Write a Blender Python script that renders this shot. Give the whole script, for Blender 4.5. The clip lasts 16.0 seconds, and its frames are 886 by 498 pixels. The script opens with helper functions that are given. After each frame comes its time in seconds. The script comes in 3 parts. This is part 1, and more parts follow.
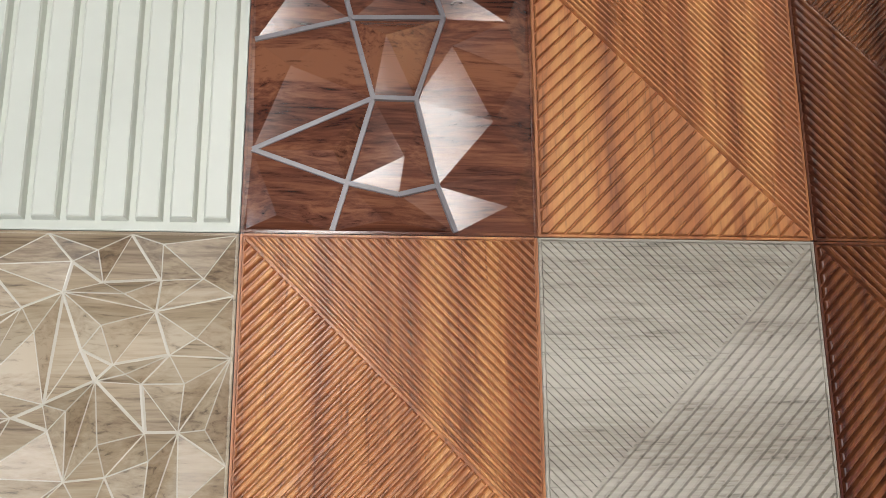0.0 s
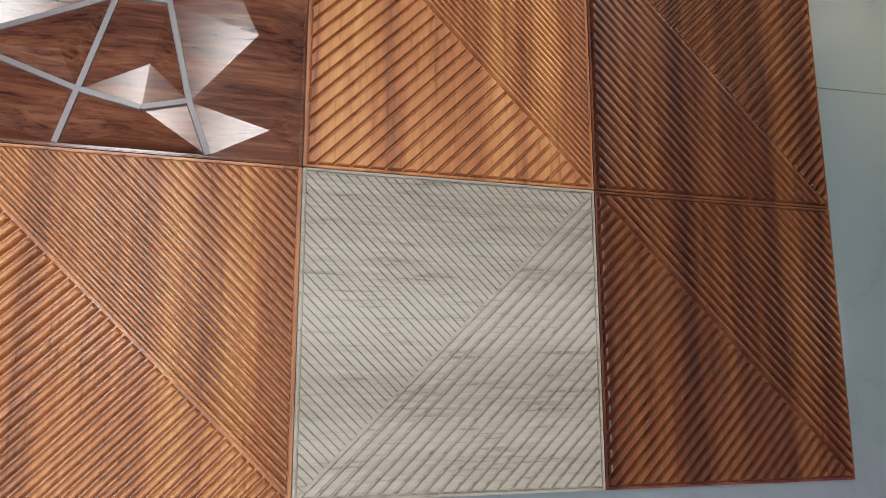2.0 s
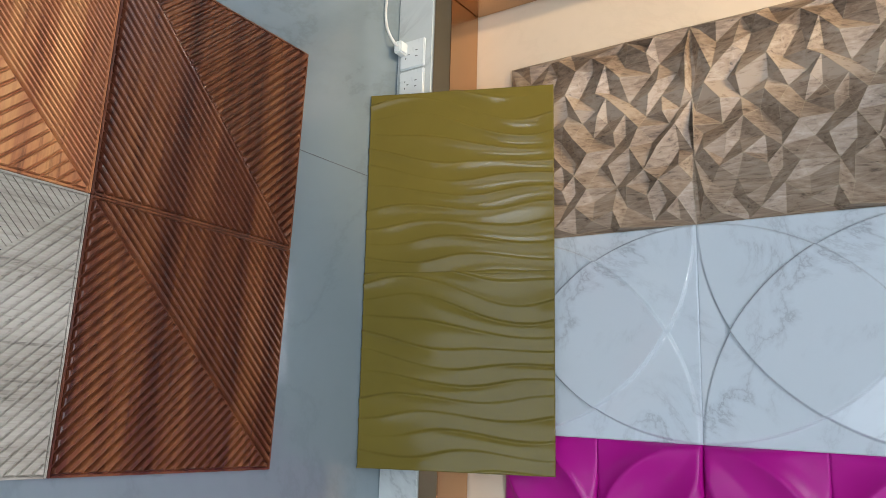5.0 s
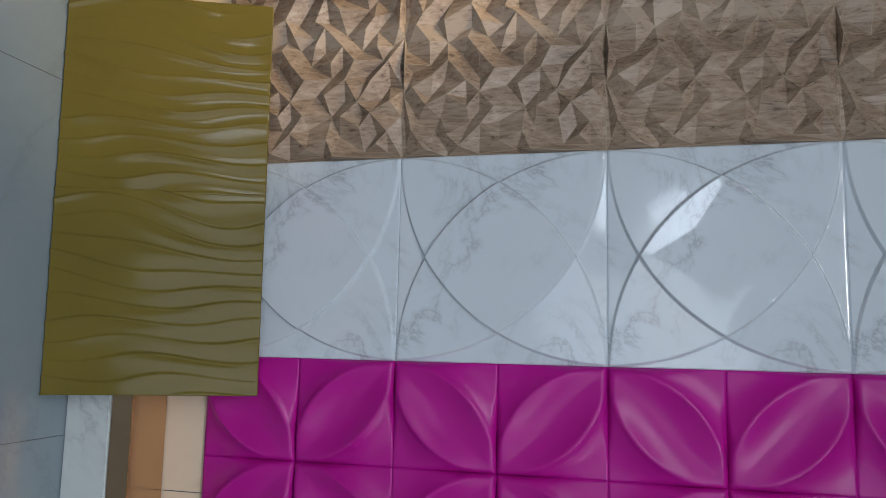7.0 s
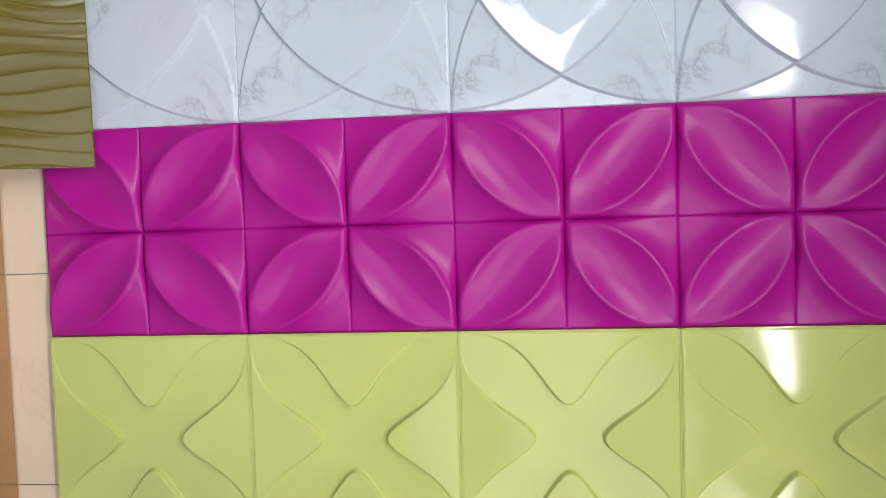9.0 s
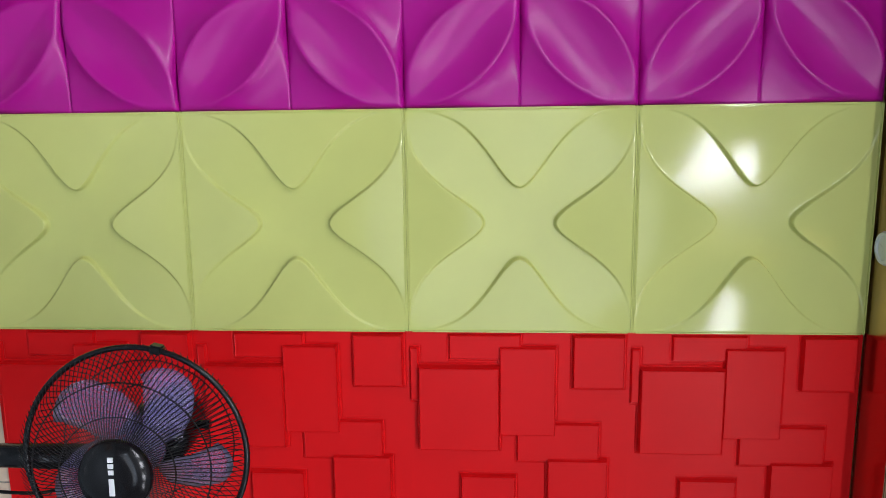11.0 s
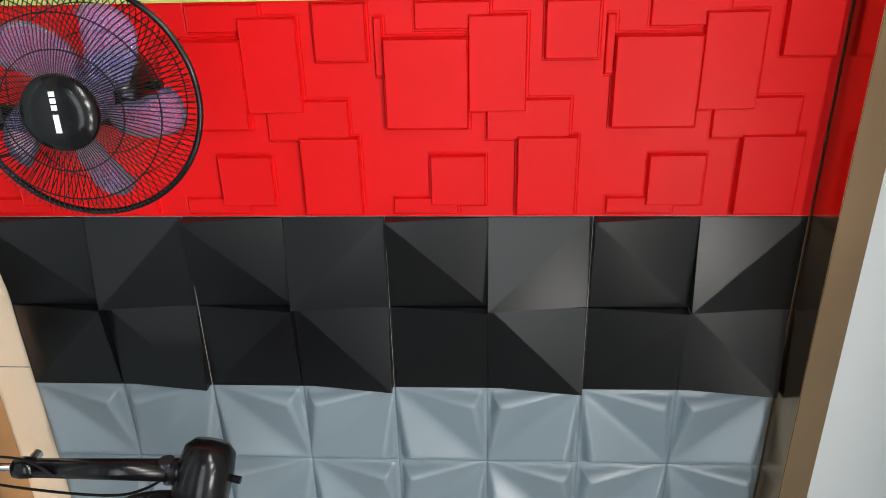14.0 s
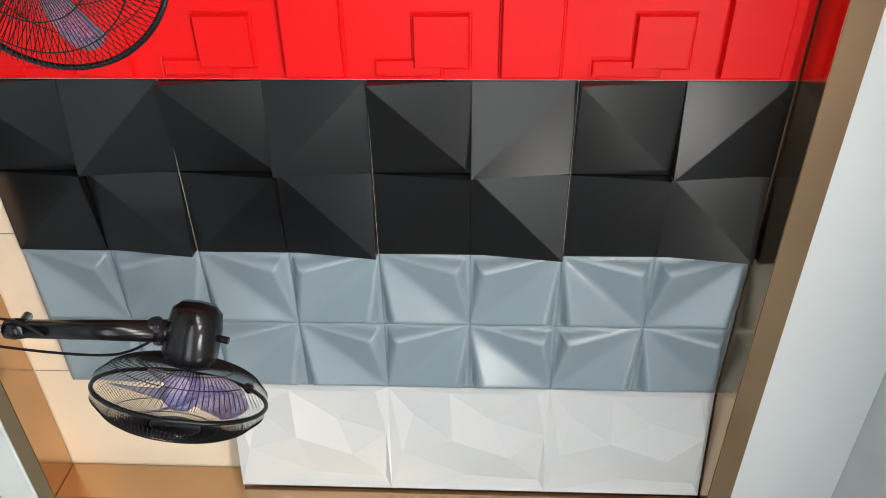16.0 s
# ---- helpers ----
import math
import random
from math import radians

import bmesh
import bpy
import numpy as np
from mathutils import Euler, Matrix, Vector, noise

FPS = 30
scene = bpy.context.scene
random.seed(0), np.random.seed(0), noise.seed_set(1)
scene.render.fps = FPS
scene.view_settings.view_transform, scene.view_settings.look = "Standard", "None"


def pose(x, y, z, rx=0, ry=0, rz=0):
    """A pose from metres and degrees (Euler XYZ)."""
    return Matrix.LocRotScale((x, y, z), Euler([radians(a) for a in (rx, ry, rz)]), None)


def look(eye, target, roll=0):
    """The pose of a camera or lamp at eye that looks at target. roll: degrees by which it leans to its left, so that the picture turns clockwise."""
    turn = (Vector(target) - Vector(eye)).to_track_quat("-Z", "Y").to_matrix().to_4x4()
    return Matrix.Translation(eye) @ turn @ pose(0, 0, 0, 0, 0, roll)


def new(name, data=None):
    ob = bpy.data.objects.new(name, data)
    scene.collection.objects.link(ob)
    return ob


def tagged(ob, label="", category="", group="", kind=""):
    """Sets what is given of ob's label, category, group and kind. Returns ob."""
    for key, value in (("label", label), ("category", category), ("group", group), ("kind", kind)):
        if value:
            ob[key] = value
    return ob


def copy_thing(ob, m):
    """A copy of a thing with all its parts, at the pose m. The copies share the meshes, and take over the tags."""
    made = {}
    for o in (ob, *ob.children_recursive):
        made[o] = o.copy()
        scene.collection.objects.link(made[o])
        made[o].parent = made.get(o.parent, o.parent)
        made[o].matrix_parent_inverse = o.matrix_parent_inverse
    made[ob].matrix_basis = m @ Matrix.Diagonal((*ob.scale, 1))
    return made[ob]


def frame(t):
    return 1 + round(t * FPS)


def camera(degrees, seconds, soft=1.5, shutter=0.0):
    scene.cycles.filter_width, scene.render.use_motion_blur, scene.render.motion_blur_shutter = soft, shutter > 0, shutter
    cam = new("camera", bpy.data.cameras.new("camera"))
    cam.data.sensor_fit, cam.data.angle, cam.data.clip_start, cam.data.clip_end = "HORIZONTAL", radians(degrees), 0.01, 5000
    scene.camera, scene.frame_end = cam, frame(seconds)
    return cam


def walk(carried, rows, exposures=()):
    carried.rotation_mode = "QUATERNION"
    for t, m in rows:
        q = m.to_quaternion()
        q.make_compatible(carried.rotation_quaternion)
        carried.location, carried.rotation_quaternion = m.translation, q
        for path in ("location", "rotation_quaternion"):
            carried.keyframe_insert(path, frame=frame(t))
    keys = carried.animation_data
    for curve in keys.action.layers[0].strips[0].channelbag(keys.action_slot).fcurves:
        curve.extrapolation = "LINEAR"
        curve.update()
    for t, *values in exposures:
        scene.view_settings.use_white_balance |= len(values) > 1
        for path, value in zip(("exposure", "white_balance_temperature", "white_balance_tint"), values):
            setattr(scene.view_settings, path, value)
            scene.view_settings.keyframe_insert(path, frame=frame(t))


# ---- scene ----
PATH = [
    (0.0, 0.813, -1.804, 1.247, 11.36, -5.75, 87.76),
    (0.5, 0.827, -1.748, 1.194, 11.37, -6.98, 88.08),
    (1.0, 0.842, -1.713, 1.158, 11.06, -9.23, 88.48),
    (1.5, 0.867, -1.650, 1.148, 11.11, -11.48, 88.99),
    (2.0, 0.888, -1.626, 1.146, 10.68, -16.48, 88.09),
    (2.5, 0.906, -1.618, 1.151, 10.55, -21.71, 88.06),
    (3.0, 0.917, -1.629, 1.173, 10.54, -28.43, 88.03),
    (3.5, 0.918, -1.658, 1.207, 10.36, -34.71, 88.57),
    (4.0, 0.911, -1.685, 1.244, 10.11, -42.04, 89.51),
    (4.5, 0.907, -1.705, 1.273, 9.62, -48.58, 91.07),
    (5.0, 0.905, -1.726, 1.302, 8.37, -55.35, 93.06),
    (7.5, 0.998, -1.743, 1.380, 0.65, -79.14, 94.12),
    (8.0, 1.074, -1.748, 1.411, 2.37, -81.16, 89.62),
    (8.5, 1.149, -1.741, 1.438, 7.23, -82.14, 82.52),
    (9.0, 1.224, -1.709, 1.466, 13.96, -83.62, 73.09),
    (11.5, 1.577, -1.628, 1.515, -15.71, -85.73, 94.16),
    (12.0, 1.630, -1.620, 1.528, -29.52, -85.32, 106.10),
    (12.5, 1.693, -1.626, 1.542, -29.93, -85.25, 103.70),
    (13.0, 1.752, -1.635, 1.546, -23.48, -85.95, 93.65),
    (13.5, 1.781, -1.645, 1.550, -12.78, -86.51, 80.33),
    (14.0, 1.806, -1.656, 1.551, -1.63, -86.77, 66.45),
    (14.5, 1.824, -1.666, 1.554, 3.79, -87.00, 58.75),
    (15.0, 1.834, -1.671, 1.554, -1.40, -87.33, 61.85),
    (15.5, 1.839, -1.671, 1.557, -11.68, -87.56, 70.03),
    (16.0, 1.841, -1.673, 1.564, -17.16, -87.63, 73.02),
]
cam = camera(61.1, 16.0, soft=0.92)
walk(cam, [(t, pose(x, y, z, rx, ry, rz)) for t, x, y, z, rx, ry, rz in PATH],
     exposures=[(0.0, -0.45, 6450, 10), (1.5, -0.48, 6400, 10), (2.5, -0.36, 6300, 10), (3.0, 0.06, 6250, 10), (4.0, 0.16, 6100, 10), (4.5, 0.04, 6000, 10), (5.0, -0.44, 5900, 10), (7.5, -0.88, 5950, 12), (8.5, -0.2, 6200, 13), (9.0, -0.07, 6300, 14), (11.5, -0.28, 5850, 14), (12.5, -0.25, 5950, 14), (13.0, 0.1, 6600, 11), (13.5, 0.28, 6600, 10), (16.0, 0.68, 6650, 10)])

# ---------------------------------------------------------------- light
world = bpy.data.worlds.new("sky")
scene.world = world
world.use_nodes = True
wn = world.node_tree.nodes
sky = wn.new("ShaderNodeTexSky")
sky.sky_type, sky.sun_disc = "NISHITA", False
sky.sun_elevation, sky.sun_rotation = radians(40), radians(180)
world.node_tree.links.new(sky.outputs[0], wn["Background"].inputs[0])
wn["Background"].inputs[1].default_value = 0.12

WALL = 0.02          # back of the display niche
FRONT = -0.125        # front of the gilt frame
SKIRT = -0.127       # front of the skirting
CEIL = 2.70
ROOM_X0, ROOM_X1, ROOM_Y0 = -2.2, 5.6, -5.0
WIN_X0, WIN_X1, WIN_Z0, WIN_Z1 = 0.3, 4.5, 0.80, 2.35
SMALL_X0, SMALL_X1, SMALL_Z0, SMALL_Z1 = -0.55, 0.0, 1.35, 2.0


def lamp(name, kind, where, target, power, colour, size=1.0, size_y=None):
    data = bpy.data.lights.new(name, kind)
    data.energy, data.color = power, colour
    if kind == "AREA":
        data.shape, data.size, data.size_y = "RECTANGLE", size, size_y or size
    else:
        data.shadow_soft_size = size
    ob = new(name, data)
    ob.matrix_world = look(where, target)
    return data


# daylight through the window behind the camera, and the ceiling's lamps
lamp("daylight", "AREA", ((WIN_X0 + WIN_X1) / 2, ROOM_Y0 + 0.10, 1.575), ((WIN_X0 + WIN_X1) / 2, 0, 1.575), 47, (0.84, 0.93, 1.0), 4.1, 1.45)
lamp("daylight", "AREA", (-0.275, ROOM_Y0 + 0.10, 1.675), (-0.275, 0, 1.675), 11, (0.84, 0.93, 1.0), 0.52, 0.60)
CEILING_LAMPS = [(-0.68, -2.04), (-0.06, -2.06), (0.56, -2.08), (1.72, -2.12), (2.9, -2.16), (4.07, -2.2)]
for lx, ly in CEILING_LAMPS:
    lamp("ceiling_lamp_light", "AREA", (lx, ly, CEIL - 0.035), (lx, ly, 0), (15, 16, 20, 26, 17, 11)[CEILING_LAMPS.index((lx, ly))], (1.0, 0.98, 0.95), 0.50, 0.44)
DOWNLIGHTS = [(-0.11, -0.045), (1.80, -0.045)]
for k, (lx, ly) in enumerate(DOWNLIGHTS):
    s = lamp("downlight_light", "SPOT", (lx, ly, 2.29), (lx, ly, 0), (3, 1.5)[k], (1.0, 0.72, 0.42), 0.03)
    s.spot_size, s.spot_blend = radians(40), 0.7


# two warm ceiling spotlights on the ends of the niche
SPOTLIGHTS = [((-0.42, -0.85, 2.60), (-0.06, 0.0, 0.42)), ((4.30, -0.85, 2.60), (3.78, 0.0, 0.40))]
for eye, aim in SPOTLIGHTS:
    s = lamp("spotlight_light", "SPOT", eye, aim, 260 if eye[0] < 0 else 45, (1.0, 0.70, 0.36), 0.03)
    s.spot_size, s.spot_blend = radians(34), 0.9


# ---------------------------------------------------------------- materials
def nodes_of(name):
    m = bpy.data.materials.new(name)
    m.use_nodes = True
    nt = m.node_tree
    return m, nt, nt.nodes["Principled BSDF"]


def node(nt, kind, **props):
    n = nt.nodes.new("ShaderNode" + kind)
    for k, v in props.items():
        n.inputs[k.replace("_", " ")].default_value = v
    return n


def ramp(nt, source, stops):
    r = nt.nodes.new("ShaderNodeValToRGB")
    el = r.color_ramp.elements
    while len(el) < len(stops):
        el.new(0.5)
    for e, (p, c) in zip(el, stops):
        e.position, e.color = p, (*c, 1)
    nt.links.new(source, r.inputs[0])
    return r


def coords(nt, scale=(1, 1, 1), turn=0.0):
    tc = nt.nodes.new("ShaderNodeTexCoord")
    mp = nt.nodes.new("ShaderNodeMapping")
    mp.inputs["Scale"].default_value = scale
    mp.inputs["Rotation"].default_value = (0, 0, turn)
    nt.links.new(tc.outputs["Object"], mp.inputs["Vector"])
    return mp.outputs[0]


def bump(nt, bsdf, height, strength, distance):
    b = node(nt, "Bump", Strength=strength, Distance=distance)
    nt.links.new(height, b.inputs["Height"])
    nt.links.new(b.outputs[0], bsdf.inputs["Normal"])


def plain(name, colour, rough, metal=0.0, vary=0.12, size=7.0, bumpy=0.0, coat=0.0, grain=60.0, spec=0.5, patchy=1.0):
    """Paint, plastic or metal with faint blotches and fine relief."""
    m, nt, b = nodes_of(name)
    v = coords(nt)
    n1 = node(nt, "TexNoise", Scale=size, Detail=4.0)
    n2 = node(nt, "TexNoise", Scale=grain, Detail=3.0)
    nt.links.new(v, n1.inputs["Vector"]), nt.links.new(v, n2.inputs["Vector"])
    lo = tuple(c * (1 - vary) for c in colour)
    hi = tuple(min(1, c * (1 + vary)) for c in colour)
    r = ramp(nt, n1.outputs[0], [(0.3, lo), (0.7, hi)])
    nt.links.new(r.outputs[0], b.inputs["Base Color"])
    rr = node(nt, "MapRange")
    rr.inputs[3].default_value, rr.inputs[4].default_value = rough * (1 - 0.2 * patchy), min(1, rough * (1 + 0.25 * patchy))
    nt.links.new(n2.outputs[0], rr.inputs[0]), nt.links.new(rr.outputs[0], b.inputs["Roughness"])
    b.inputs["Metallic"].default_value = metal
    b.inputs["Specular IOR Level"].default_value = spec
    b.inputs["Coat Weight"].default_value = coat
    b.inputs["Coat Roughness"].default_value = 0.08
    if bumpy:
        bump(nt, b, n2.outputs[0], bumpy, 0.002)
    return m


def wood(name, dark, mid, light, along, rough=0.38, bands=5.0, streak=26.0, coat=0.25, line=0.5, spread=0.092, fibre=0.42):
    """Printed wood film: broad bands, fibres and darker cracks running along one axis (0: x, 1: y)."""
    m, nt, b = nodes_of(name)
    wide = [bands, bands, bands]
    wide[along] = bands * 0.03
    fine = [streak * 4, streak * 4, streak * 4]
    fine[along] = streak * 0.22
    n1 = node(nt, "TexNoise", Scale=1.0, Detail=2.5, Distortion=0.06)
    n2 = node(nt, "TexNoise", Scale=1.0, Detail=6.0, Roughness=0.65, Distortion=0.5)
    for n, sc in ((n1, wide), (n2, fine)):
        nt.links.new(coords(nt, sc), n.inputs["Vector"])
    mix = node(nt, "Mix")
    mix.data_type = "FLOAT"
    mix.inputs[0].default_value = fibre
    nt.links.new(n1.outputs[0], mix.inputs[2]), nt.links.new(n2.outputs[0], mix.inputs[3])
    r = ramp(nt, mix.outputs[0], [(0.49 - spread, dark), (0.49, mid), (0.49 + spread, light)])
    crack = ramp(nt, n2.outputs[0], [(0.30, (line, line, line)), (0.42, (1, 1, 1))])
    mul = nt.nodes.new("ShaderNodeMix")
    mul.data_type, mul.blend_type = "RGBA", "MULTIPLY"
    mul.inputs[0].default_value = 1.0
    nt.links.new(r.outputs[0], mul.inputs[6]), nt.links.new(crack.outputs[0], mul.inputs[7])
    nt.links.new(mul.outputs[2], b.inputs["Base Color"])
    rr = node(nt, "MapRange")
    rr.inputs[3].default_value, rr.inputs[4].default_value = rough * 0.75, rough * 1.3
    nt.links.new(n2.outputs[0], rr.inputs[0]), nt.links.new(rr.outputs[0], b.inputs["Roughness"])
    b.inputs["Coat Weight"].default_value = coat
    b.inputs["Coat Roughness"].default_value = 0.18
    bump(nt, b, n2.outputs[0], 0.25, 0.0012)
    return m


def veined(name, base, vein, rough, scale=3.0, coat=0.6):
    """White marble print with thin wandering grey veins under gloss."""
    m, nt, b = nodes_of(name)
    v = coords(nt)
    n1 = node(nt, "TexNoise", Scale=scale, Detail=8.0, Roughness=0.66, Distortion=0.6)
    n2 = node(nt, "TexNoise", Scale=scale * 0.8, Detail=3.0)
    nt.links.new(v, n1.inputs["Vector"]), nt.links.new(v, n2.inputs["Vector"])
    half = tuple(0.35 * a + 0.65 * c for a, c in zip(vein, base))
    r1 = ramp(nt, n1.outputs[0], [(0.44, base), (0.485, half), (0.5, vein), (0.515, half), (0.56, base)])
    fade = ramp(nt, n2.outputs[0], [(0.42, (0, 0, 0)), (0.66, (1, 1, 1))])
    mx = nt.nodes.new("ShaderNodeMix")
    mx.data_type = "RGBA"
    mx.inputs[6].default_value = (*base, 1)
    nt.links.new(fade.outputs[0], mx.inputs[0]), nt.links.new(r1.outputs[0], mx.inputs[7])
    nt.links.new(mx.outputs[2], b.inputs["Base Color"])
    b.inputs["Roughness"].default_value = rough
    b.inputs["Coat Weight"].default_value = coat
    b.inputs["Coat Roughness"].default_value = 0.05
    n3 = node(nt, "TexNoise", Scale=18.0, Detail=2.0)
    nt.links.new(v, n3.inputs["Vector"])
    bump(nt, b, n3.outputs[0], 0.05, 0.002)
    return m


def emitter(name, colour, strength):
    m, nt, b = nodes_of(name)
    b.inputs["Base Color"].default_value = (*colour, 1)
    b.inputs["Emission Color"].default_value = (*colour, 1)
    b.inputs["Emission Strength"].default_value = strength
    return m


M_FLOOR = veined("floor_tile_gloss", (0.225, 0.28, 0.31), (0.185, 0.23, 0.255), 0.22, 0.7, 0.6)
M_JOINT = plain("dark_joint", (0.10, 0.11, 0.12), 0.8)
M_SKIRT = veined("skirting_stone", (0.62, 0.66, 0.65), (0.40, 0.43, 0.43), 0.25, 2.0, 0.3)
M_GILT = plain("brushed_rose_gilt", (0.56, 0.37, 0.22), 0.2, 1.0, 0.08, 3.0, 0.03, 0.0, 90)
M_BEIGE = veined("cream_tile", (0.78, 0.64, 0.48), (0.68, 0.55, 0.40), 0.28, 1.6, 0.3)
M_WHITE = plain("white_wall_paint", (0.74, 0.75, 0.73), 0.55, 0, 0.03, 2.0, 0.05)
# for walls out of view: dark, so the glossy panels reflect little
M_ROOM = plain("unseen_wall_dark_grey", (0.15, 0.15, 0.145), 0.6, 0, 0.04, 2.0, 0.05)
M_CEIL = plain("grey_ceiling_board", (0.60, 0.62, 0.62), 0.7, 0, 0.04)
M_CREAM = plain("cream_satin", (0.60, 0.615, 0.555), 0.36, 0, 0.04, 5.0, 0.03, 0.1)
M_ORANGE = wood("orange_cherry_film", (0.22, 0.082, 0.046), (0.46, 0.180, 0.072), (0.66, 0.33, 0.125), 0, bands=15.0, spread=0.15, fibre=0.36, rough=0.40, coat=0.16)
M_RUST = wood("dark_cherry_film", (0.062, 0.017, 0.010), (0.142, 0.043, 0.019), (0.255, 0.090, 0.032), 0, bands=12, spread=0.10, fibre=0.35, rough=0.30, coat=0.5)
M_ASH = wood("grey_ash_film", (0.31, 0.275, 0.225), (0.41, 0.375, 0.315), (0.50, 0.465, 0.40), 1, rough=0.55, bands=7, streak=38, coat=0.05, line=0.5)
M_WALNUT = wood("walnut_gloss_film", (0.045, 0.014, 0.010), (0.125, 0.042, 0.024), (0.23, 0.090, 0.046), 1, rough=0.16, bands=8, coat=0.32)
M_OAK = wood("pale_oak_film", (0.20, 0.140, 0.090), (0.34, 0.26, 0.172), (0.44, 0.355, 0.255), 1, rough=0.36, bands=8, coat=0.1)
M_BROWN = wood("brown_oak_film", (0.17, 0.115, 0.075), (0.30, 0.218, 0.152), (0.43, 0.34, 0.258), 1, rough=0.40, bands=9, coat=0.05)
M_EDGE = plain("pale_film_edge", (0.54, 0.495, 0.42), 0.3, 0, 0.05, 9, 0, 0.4)
# grey stands in for the reflection on the walnut film's flat bands
M_SHEEN_BAND = plain("grey_sheen_band", (0.17, 0.15, 0.16), 0.30, 0, 0.05, 9, 0, 0.0)
M_OLIVE = plain("olive_gold_gloss", (0.165, 0.130, 0.026), 0.11, 0.0, 0.08, 4, 0.0, 0.0, spec=0.26)
M_MARBLE = veined("white_marble_film", (0.62, 0.685, 0.735), (0.36, 0.395, 0.44), 0.12, 5.0, 0.8)
M_MAGENTA = plain("magenta_satin", (0.44, 0.005, 0.262), 0.31, 0, 0.05, 4, 0.02, 0.0, spec=0.36)
M_LIME = plain("lime_yellow_gloss", (0.60, 0.63, 0.19), 0.10, 0, 0.05, 4, 0.02, 0.0, spec=0.36)
M_RED = plain("red_satin", (0.70, 0.007, 0.008), 0.36, 0, 0.04, 4, 0.03, 0.0, spec=0.14)
M_BLACK = plain("black_satin", (0.0042, 0.0042, 0.0047), 0.29, 0, 0.06, 4, 0.0, 0.0, grain=40.0, spec=0.42, patchy=0.15)
M_GREY = plain("blue_grey_satin", (0.215, 0.268, 0.30), 0.31, 0, 0.04, 4, 0.0, 0.1, spec=0.65)
M_PLASTER = plain("matt_white", (0.54, 0.54, 0.535), 0.6, 0, 0.02, 4, 0.03)
M_FAN = plain("black_gloss_plastic", (0.006, 0.0055, 0.006), 0.2, 0, 0.1, 9, 0, 0.0, spec=0.35)
M_WIRE = plain("black_wire", (0.008, 0.007, 0.007), 0.45, spec=0.2)
M_CHROME = plain("chrome", (0.72, 0.72, 0.72), 0.14, 1.0, 0.04)
M_SOCKET = plain("white_socket_plastic", (0.76, 0.80, 0.80), 0.28, 0, 0.02, 9, 0, 0.2)
M_CABLE = plain("white_cable", (0.74, 0.74, 0.72), 0.45)
M_LETTER = plain("white_print", (0.80, 0.80, 0.80), 0.5)
M_LAMP = emitter("lamp_diffuser", (1.0, 0.97, 0.92), 5.0)
M_WARM = emitter("warm_diffuser", (1.0, 0.75, 0.45), 6.0)
m_, nt_, b_ = nodes_of("violet_clear_blade")
b_.inputs["Base Color"].default_value = (0.60, 0.55, 0.85, 1)
b_.inputs["Transmission Weight"].default_value = 0.78
b_.inputs["Roughness"].default_value = 0.18
b_.inputs["IOR"].default_value = 1.2
M_BLADE = m_
m_, nt_, b_ = nodes_of("clear_glass")
b_.inputs["Transmission Weight"].default_value = 1.0
b_.inputs["Roughness"].default_value = 0.0
M_GLASS = m_


# ---------------------------------------------------------------- mesh helpers
def part(name, bm, material, parent=None, label="", smooth=False):
    me = bpy.data.meshes.new(name)
    bm.to_mesh(me)
    bm.free()
    me.materials.append(material)
    if smooth:
        me.polygons.foreach_set("use_smooth", [True] * len(me.polygons))
    ob = new(name, me)
    if parent:
        ob.parent = parent
    if label:
        tagged(ob, label)
    return ob


def box(x0, y0, z0, x1, y1, z1, bevel=0.0, bm=None):
    bm = bm or bmesh.new()
    r = bmesh.ops.create_cube(bm, size=1.0)
    bmesh.ops.transform(bm, verts=r["verts"], matrix=Matrix.Translation(((x0 + x1) / 2, (y0 + y1) / 2, (z0 + z1) / 2))
                        @ Matrix.Diagonal((x1 - x0, y1 - y0, z1 - z0, 1)))
    if bevel:
        es = {e for v in r["verts"] for e in v.link_edges}
        bmesh.ops.bevel(bm, geom=list(es), offset=bevel, segments=2, affect="EDGES")
    return bm


def rod(a, b, r, seg=12, r2=None, bm=None):
    bm = bm or bmesh.new()
    a, b = Vector(a), Vector(b)
    d = b - a
    m = Matrix.Translation((a + b) / 2) @ d.to_track_quat("Z", "Y").to_matrix().to_4x4()
    bmesh.ops.create_cone(bm, cap_ends=True, segments=seg, radius1=r, radius2=r if r2 is None else r2, depth=d.length, matrix=m)
    return bm


def lathe(profile, seg=40, bm=None, m=None):
    """Turns a profile of (radius, height) about z."""
    bm = bm or bmesh.new()
    rings = []
    for r, h in profile:
        rings.append([bm.verts.new((max(r, 1e-4) * math.cos(2 * math.pi * k / seg), max(r, 1e-4) * math.sin(2 * math.pi * k / seg), h)) for k in range(seg)])
    for p, q in zip(rings, rings[1:]):
        for k in range(seg):
            bm.faces.new((p[k], p[(k + 1) % seg], q[(k + 1) % seg], q[k]))
    if m:
        bmesh.ops.transform(bm, verts=bm.verts, matrix=m)
    return bm


def ring(radius, thick, h=0.0, seg=64, sec=6, bm=None):
    bm = bm or bmesh.new()
    rows = []
    for k in range(seg):
        a = 2 * math.pi * k / seg
        rows.append([bm.verts.new(((radius + thick * math.cos(2 * math.pi * j / sec)) * math.cos(a),
                                   (radius + thick * math.cos(2 * math.pi * j / sec)) * math.sin(a),
                                   h + thick * math.sin(2 * math.pi * j / sec))) for j in range(sec)])
    for k in range(seg):
        p, q = rows[k], rows[(k + 1) % seg]
        for j in range(sec):
            bm.faces.new((p[j], q[j], q[(j + 1) % sec], p[(j + 1) % sec]))
    return bm


